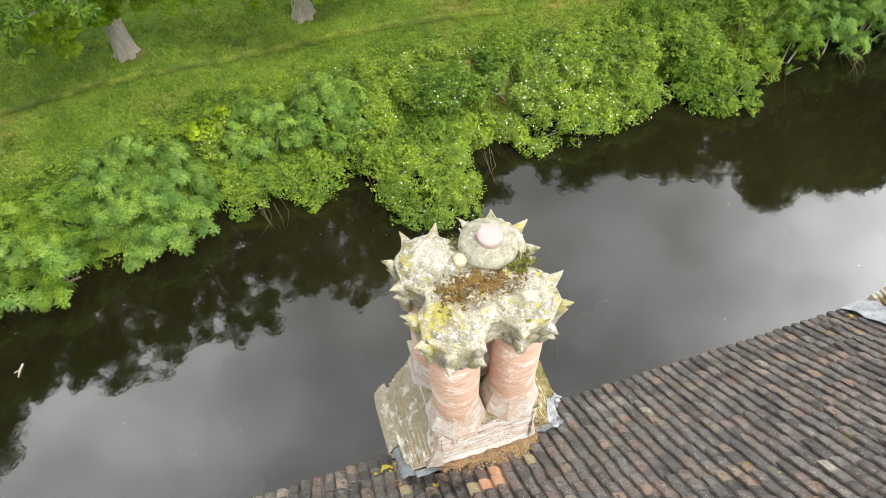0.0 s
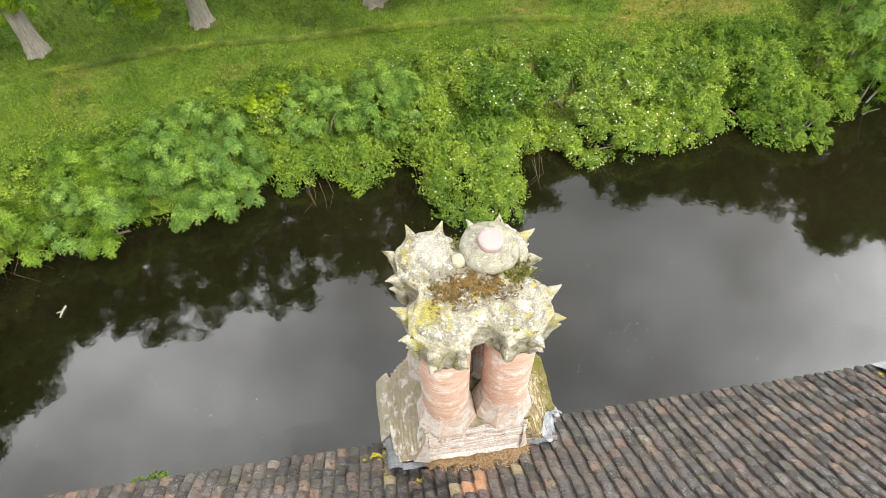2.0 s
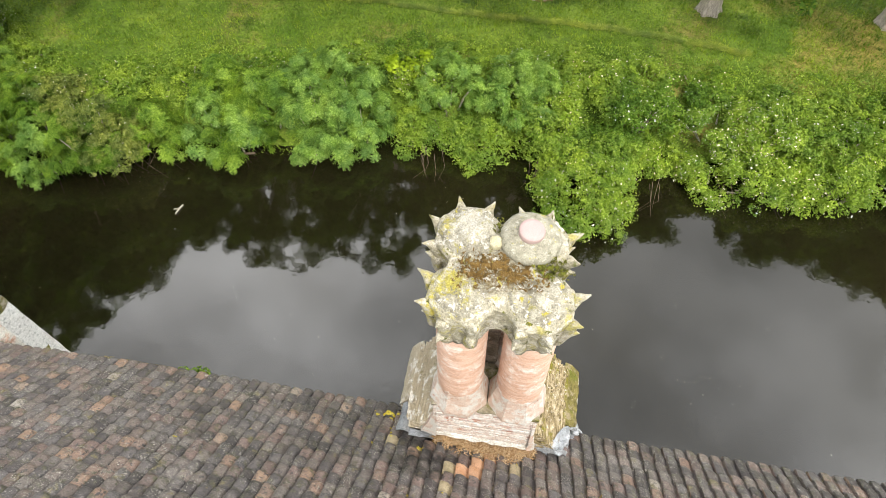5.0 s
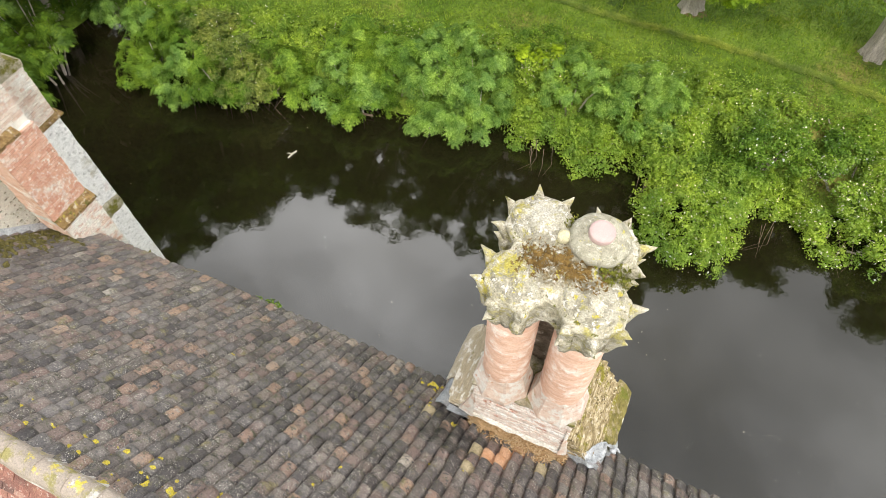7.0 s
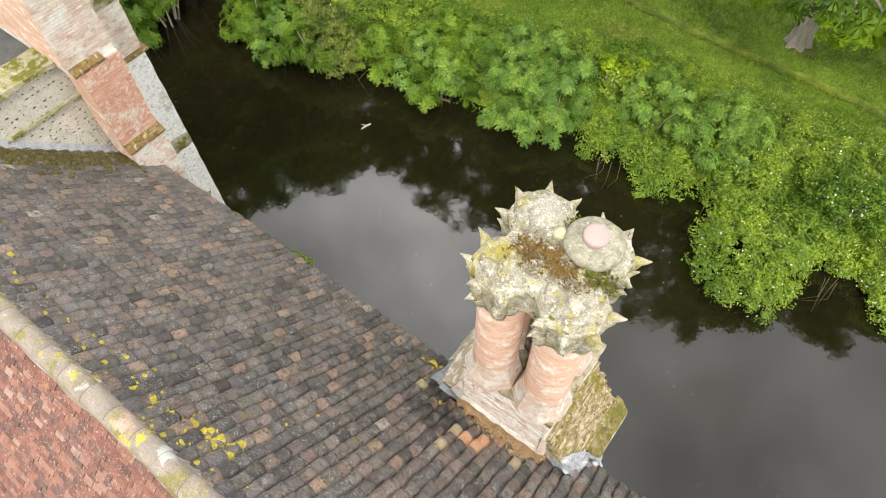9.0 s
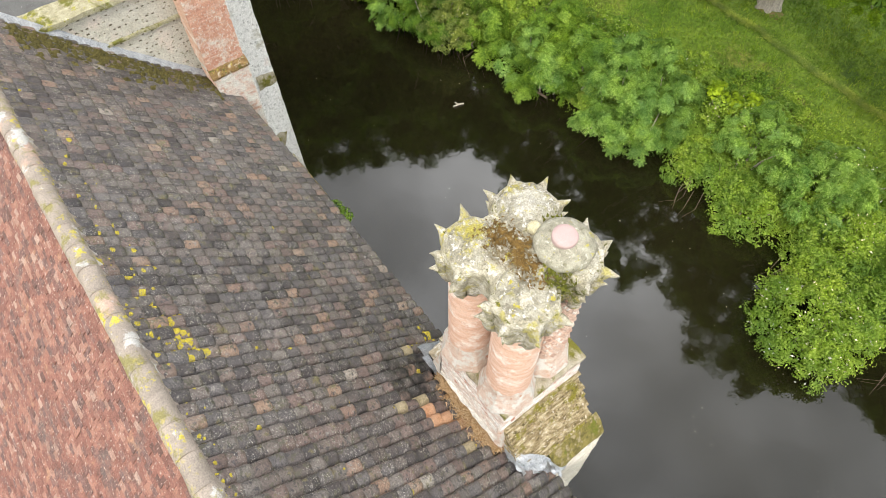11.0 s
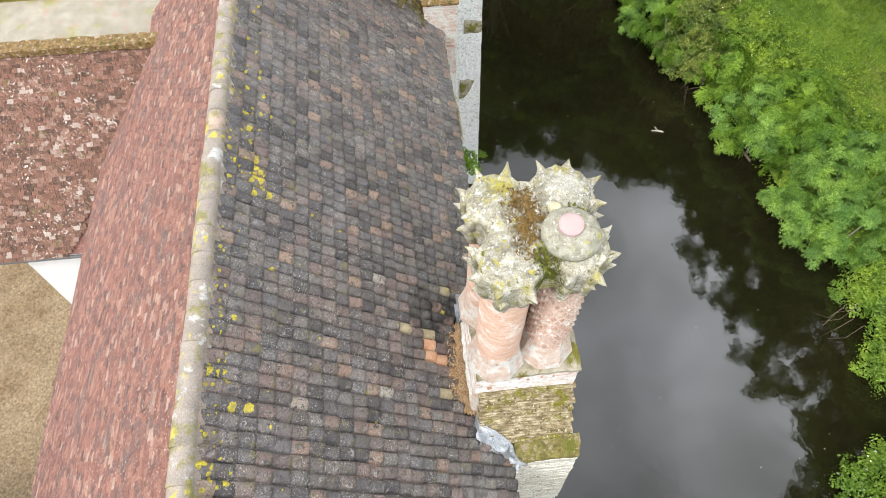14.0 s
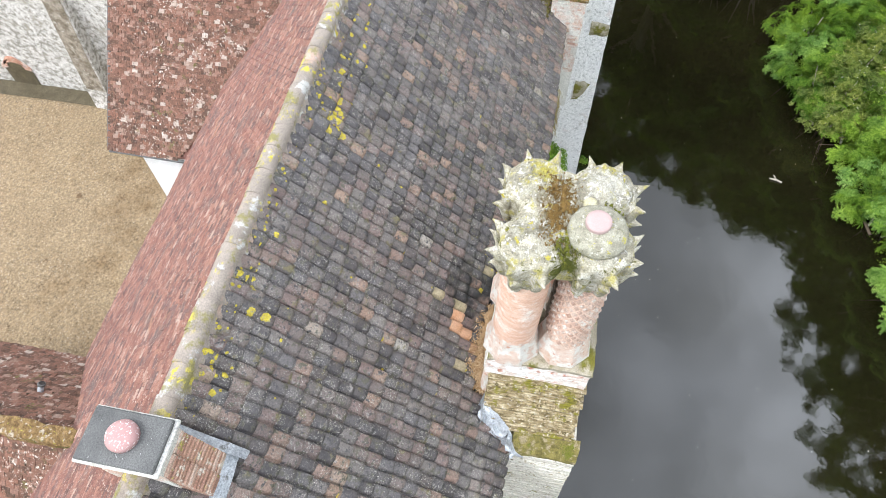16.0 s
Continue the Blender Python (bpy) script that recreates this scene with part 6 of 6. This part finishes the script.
def tree(x, y, h, spread, rng, low=0.22, boughs=()):
    """A chestnut: fluted trunk, limbs, a crown of leaf sprays, and low boughs at given offsets."""
    z = float(ground_z(np.array(x), np.array(y)))
    ob = thing("chestnut_tree", (x, y, z), "mature chestnut tree with pale trunk and broad green crown", "tree", "meadow trees")
    g, rings = Geo(), []
    for zz, r, flute in ((-0.3, 0.66, 0.10), (0.0, 0.54, 0.08), (0.25, 0.45, 0.05), (0.8, 0.39, 0.035), (2.2, 0.35, 0.03), (5.0, 0.32, 0.02), (h * 0.6, 0.22, 0.0), (h * 0.85, 0.07, 0.0)):
        rings.append([((r + flute * math.cos(6 * a + 0.4 * zz) + 0.4 * flute * math.sin(11 * a)) * math.cos(a), (r + flute * math.cos(6 * a + 0.4 * zz)) * math.sin(a) + 0.02 * zz, zz) for a in [2 * math.pi * j / 36 for j in range(36)]])
    g.loft(rings)
    under_local(g.mesh("trunk", True), "trunk", ob, M_bark)
    cs, rs = [], []
    for i in range(84 if -15 < x < -5 else 70):
        a, u = rng.random() * 2 * math.pi, rng.random()
        zz = h * (low + (0.97 - low) * u)
        rr = spread * math.sqrt(max(0.05, 1 - (abs(u - 0.35) / 0.68) ** 2)) * (0.35 + 0.65 * math.sqrt(rng.random()))
        c = Vector((rr * math.cos(a), rr * math.sin(a), zz))
        cs.append(c), rs.append(rng.uniform(0.9, 1.7))
        if i % 3 == 0:
            limb = Geo()
            limb.tube([(0, 0, zz * 0.6), (0.5 * c.x, 0.5 * c.y, zz * 0.85), tuple(c)], [0.14, 0.08, 0.03], 5)
            under_local(limb.mesh("limb"), "limb", ob, M_bark)
    far_off = x < -20 or x > 30
    v, f = leaf_cloud(cs, rs, 3600 if far_off else 6600, 0.56 if far_off else 0.35, rng, template=SPRAY, tufts=9)
    under_local(arrays("crown", v, f, M_leaf_dark), "crown", ob)
    for bx1, by1, bz1, r in boughs:
        v, f = leaf_cloud([(bx1, by1, bz1), (bx1 - 0.5 * r, by1 + 0.3, bz1 + 0.25), (bx1 + 0.5 * r, by1 + 0.4, bz1 + 0.2)], [r, 0.8 * r, 0.8 * r], int(1500 * r * r) + 120, 0.135, rng, up=1.3, template=SPRAY, tufts=9)
        under_local(arrays("bough", v, f, M_leaf_chestnut), "bough", ob)
        limb = Geo()
        limb.tube([(0, 0, bz1 + 1.6), (0.5 * bx1, 0.5 * by1, bz1 + 1.1), (bx1, by1, bz1)], [0.10, 0.06, 0.02], 5)
        under_local(limb.mesh("limb"), "limb", ob, M_bark)


# low boughs that hang towards the moat, as offsets from each trunk
BOUGHS = {-6.43: ((-2.1, -0.9, 2.2, 0.9), (-1.1, -1.6, 2.3, 0.8), (-0.3, -0.4, 2.6, 0.9), (0.9, -0.5, 2.4, 0.7), (2.4, -0.3, 2.3, 0.8), (3.8, -0.2, 2.3, 0.5)),
          1.40: ((-1.9, -1.0, 2.0, 0.45), (1.2, -1.6, 2.1, 0.7), (2.0, -1.5, 2.1, 0.75), (2.9, -0.6, 2.2, 0.9), (0.3, 0.2, 2.7, 0.7), (2.4, 0.9, 2.6, 1.0)),
          -13.5: ((-0.9, -0.6, 2.2, 0.8), (0.4, -0.2, 2.3, 0.8), (1.3, 0.1, 2.6, 0.7))}
for x, y, h, sp in ((-6.43, 25.95, 18, 5.8), (1.40, 26.1, 18.5, 5.4), (8.95, 26.15, 12.3, 3.4), (-13.5, 25.2, 18.3, 6.1), (-29, 9, 18, 6), (-27, 16, 17, 6), (-28, 0, 17, 5.5), (27.5, 20.5, 12.5, 3.6), (16.6, 26.4, 13, 4.0), (24.2, 26.4, 15, 4.2), (33.8, 21.0, 13.5, 4.2), (-21.5, 18.5, 14, 3.2), (-25.6, 14.8, 14, 3.6), (-35, 14, 18, 6.5), (-34, 4, 18, 6.5), (-18.8, 24.5, 17.5, 5)):
    tree(x, y, h, sp, rng, 0.25 if x > -7 else 0.22, BOUGHS.get(x, ()))

# grass of the meadow, blade by blade
n = 52000
bx, by = rng.uniform(-34, 38, n), rng.uniform(17.5, 33, n)
keep = by > np.interp(bx, SHORE_X, SHORE_Y) + 3.5
bx, by = bx[keep], by[keep]
n = len(bx)
bz = ground_z(bx, by)
k = 4
bx, by, bz = np.repeat(bx, k), np.repeat(by, k), np.repeat(bz, k)
n *= k
bx, by = bx + rng.normal(0, 0.07, n), by + rng.normal(0, 0.07, n)
ang, hgt = rng.random(n) * 2 * math.pi, rng.uniform(0.05, 0.17, n)
w = 0.016
ln = rng.uniform(0.03, 0.12, n)
gv = np.stack([np.stack([bx - w * np.sin(ang), by + w * np.cos(ang), bz], -1), np.stack([bx + w * np.sin(ang), by - w * np.cos(ang), bz], -1), np.stack([bx + ln * np.cos(ang), by + ln * np.sin(ang), bz + hgt], -1)], 1).reshape(-1, 3)
tagged(new("grass", arrays("grass", gv, np.arange(3 * n).reshape(-1, 3), M_grass)), "long uncut meadow grass beside the moat", "grass", kind="stuff")

def track_y(x):
    return float(np.interp(x, [-13, -8.4, -5.4, -2.5, 0.1, 3.2, 5.6, 7.0, 10.5], [23.7, 24.25, 24.3, 24.15, 24.1, 24.1, 23.95, 23.85, 23.3]))


n = 15000
bx = rng.uniform(-13, 10.5, n)
by = np.array([track_y(q) for q in bx]) + 0.05 * np.sin(3 * bx) + rng.normal(0, 0.085, n)
bz = ground_z(bx, by) + 0.05
ang, w = rng.random(n) * 2 * math.pi, 0.020
ln = rng.uniform(0.08, 0.20, n)
gv = np.stack([np.stack([bx - w * np.sin(ang), by + w * np.cos(ang), bz], -1), np.stack([bx + w * np.sin(ang), by - w * np.cos(ang), bz], -1), np.stack([bx + ln * np.cos(ang), by + ln * np.sin(ang), bz + rng.uniform(0.01, 0.07, n)], -1)], 1).reshape(-1, 3)
tagged(new("path", arrays("path", gv, np.arange(3 * n).reshape(-1, 3), M_path)), "faint track of pale trodden grass across the meadow", "path", kind="structure")
for bx0, by0, r in ((-5.85, 24.5, 0.16), (-6.3, 25.75, 0.62), (1.5, 25.9, 0.6), (-2.2, 22.3, 0.3)):
    g = Geo()
    g.sheet(lambda u, v: (bx0 + r * v * math.cos(2 * math.pi * u) * (1 + 0.35 * math.sin(9 * u)), by0 + 0.7 * r * v * math.sin(2 * math.pi * u), 0.10 - 0.09 * v * v + float(ground_z(np.array(bx0), np.array(by0)))), 18, 3)
    tagged(part("bare_earth", g, M_earth), "small worn patch of bare reddish earth", "ground", kind="structure")

# driftwood on the water and dead sticks at the bank
drift = thing("driftwood", (-11.0, 12.45, 0.0), "pale broken branch floating on the moat", "branch")
g = Geo()
g.tube([(-11.06, 12.22, 0.02), (-11.0, 12.46, 0.05), (-10.93, 12.68, 0.03)], [0.02, 0.04, 0.03], 7)
under(part("branch", g, M_wood), drift)
g = Geo()
g.tube([(-11.0, 12.45, 0.05), (-11.08, 12.36, 0.16), (-11.1, 12.3, 0.2)], [0.03, 0.022, 0.01], 6)
under(part("twig", g, M_wood), drift)
rs = random.Random(3)
for bx0, by0, cnt in ((-1.9, 16.0, 6), (23.4, 15.8, 6), (9.2, 16.2, 3), (-12.5, 14.4, 4), (6.4, 15.6, 4), (2.1, 16.0, 4)):
    ob = thing("dead_branch", (bx0, by0, 0.0), "bare dead twigs hanging into the water", "branch", "bank twigs")
    for _ in range(cnt):
        g = Geo()
        x, y = rs.uniform(-0.4, 0.4), rs.uniform(0, 0.6)
        g.tube([(x, y, 0.9), (x + rs.uniform(-0.3, 0.3), y - 0.5, 0.5), (x + rs.uniform(-0.6, 0.6), y - rs.uniform(0.5, 0.95), -0.02)], [0.010, 0.007, 0.003], 5)
        under_local(g.mesh("twig"), "twig", ob, M_twig)
log = thing("fallen_log", (-10.0, 15.36, 0.02), "half-sunk dark log under the bank", "log")
g = Geo()
g.tube([(-0.8, -0.05, 0.0), (0, 0.05, 0.06), (1.0, 0.2, 0.12)], [0.05, 0.06, 0.05], 9)
under_local(g.mesh("trunk"), "trunk", log, M_twig)

# floating specks and petals on the water
g = Geo()
for _ in range(130):
    if rs.random() < 0.35:
        x, y = rs.gauss(8.2, 0.5), rs.gauss(8.3, 0.35)
        if rs.random() < 0.75:
            continue
    else:
        x, y = rs.uniform(-20, 26), rs.uniform(5.5, 16)
    r = rs.uniform(0.008, 0.022)
    g.add([(x + r * math.cos(a), y + r * math.sin(a) * 0.7, 0.008) for a in (0, 1.3, 2.5, 3.8, 5.0)], [(0, 1, 2, 3, 4)])
tagged(part("floating_petal", g, M_petal, fix=False), "tiny pale petals and specks drifting on the water", "petals", kind="stuff")

# weeds rooted in the eave by the far stack
def wall_weed(x, y, z, reach, size, count):
    """A leafy weed rooted in the masonry and hanging out over the water."""
    ob = thing("wall_weed", (x, y, z), "green weed rooted in the limewashed moat wall", "weed", "wall weeds")
    c = [(0.0, 0.45 * reach, 0.05), (0.25 * reach, 0.8 * reach, 0.1), (-0.3 * reach, 0.75 * reach, 0.0), (-0.4 * reach, 0.4 * reach, 0.2 * reach)]
    v, f = leaf_cloud(c, [0.36 * reach, 0.3 * reach, 0.3 * reach, 0.28 * reach], count, size, rng, template=LEAF)
    under_local(arrays("foliage", v, f, M_leaf_mid), "foliage", ob)
    for p in c:
        g = Geo()
        g.tube([(0, -0.12, -0.1), (0.5 * p[0], 0.5 * p[1], 0.4 * p[2]), p], [0.014, 0.010, 0.004], 5)
        under_local(g.mesh("stem"), "stem", ob, M_twig)


wall_weed(-4.6, 3.22, 6.85, 0.68, 0.065, 1100)
wall_weed(-9.45, 4.80, 1.25, 0.35, 0.05, 300)
straw = thing("hanging_straw", (-5.2, 3.30, 8.02), "tuft of dry straw and moss hanging from the eave", "straw")
g = Geo()
for _ in range(170):
    x, y = rs.uniform(-0.7, 0.7), rs.uniform(-0.06, 0.05)
    g.tube([(x, y - 0.05, 0.0), (x + rs.uniform(-0.06, 0.06), y + 0.12, 0.08), (x + rs.uniform(-0.1, 0.1), y + rs.uniform(0.15, 0.24), -rs.uniform(0.1, 0.4))], [0.007, 0.006, 0.002], 3)
under_local(g.mesh("stalk"), "stalk", straw, M_straw)


# ---- roof tiles that can be picked apart, nearest the stack ----
tile_me = bpy.data.meshes.new("tile")
tile_me.from_pydata(PV, [], PF)
tile_me.polygons.foreach_set("use_smooth", [True] * len(tile_me.polygons))
tile_me.set_sharp_from_angle(angle=radians(38))
tile_me.materials.append(M_tile_ob)
orange_me = tile_me.copy()
orange_me.materials[0] = M_orange
olive_me = tile_me.copy()
olive_me.materials[0] = M_olive_tile
for x, y, m in NEAR_TILES:
    bright = any(abs(x - a) < 0.11 and abs(y - b) < 0.1 for a, b in ORANGE)
    pale = any(abs(x - a) < 0.11 and abs(y - b) < 0.1 for a, b in ((1.1, 2.05), (1.1, 1.55), (2.1, 2.2), (0.1, 2.3)))
    o = part("tile", orange_me if bright else olive_me if pale else tile_me, None, roof_moat)
    o.matrix_world = m

plain_me = {}
for old, mt in ((False, M_red_ob), (True, M_red_old_ob)):
    for ax in ("x", "y"):
        me = bpy.data.meshes.new("plain_tile")
        me.from_pydata(RV, [], RF)
        me.materials.append(mt)
        plain_me[old, ax] = me
for pieces in PLAIN_PIECES.values():
    for parent, m, ax, old in pieces:
        o = part("plain_tile", plain_me[old, ax], None, parent)
        o.matrix_world = m
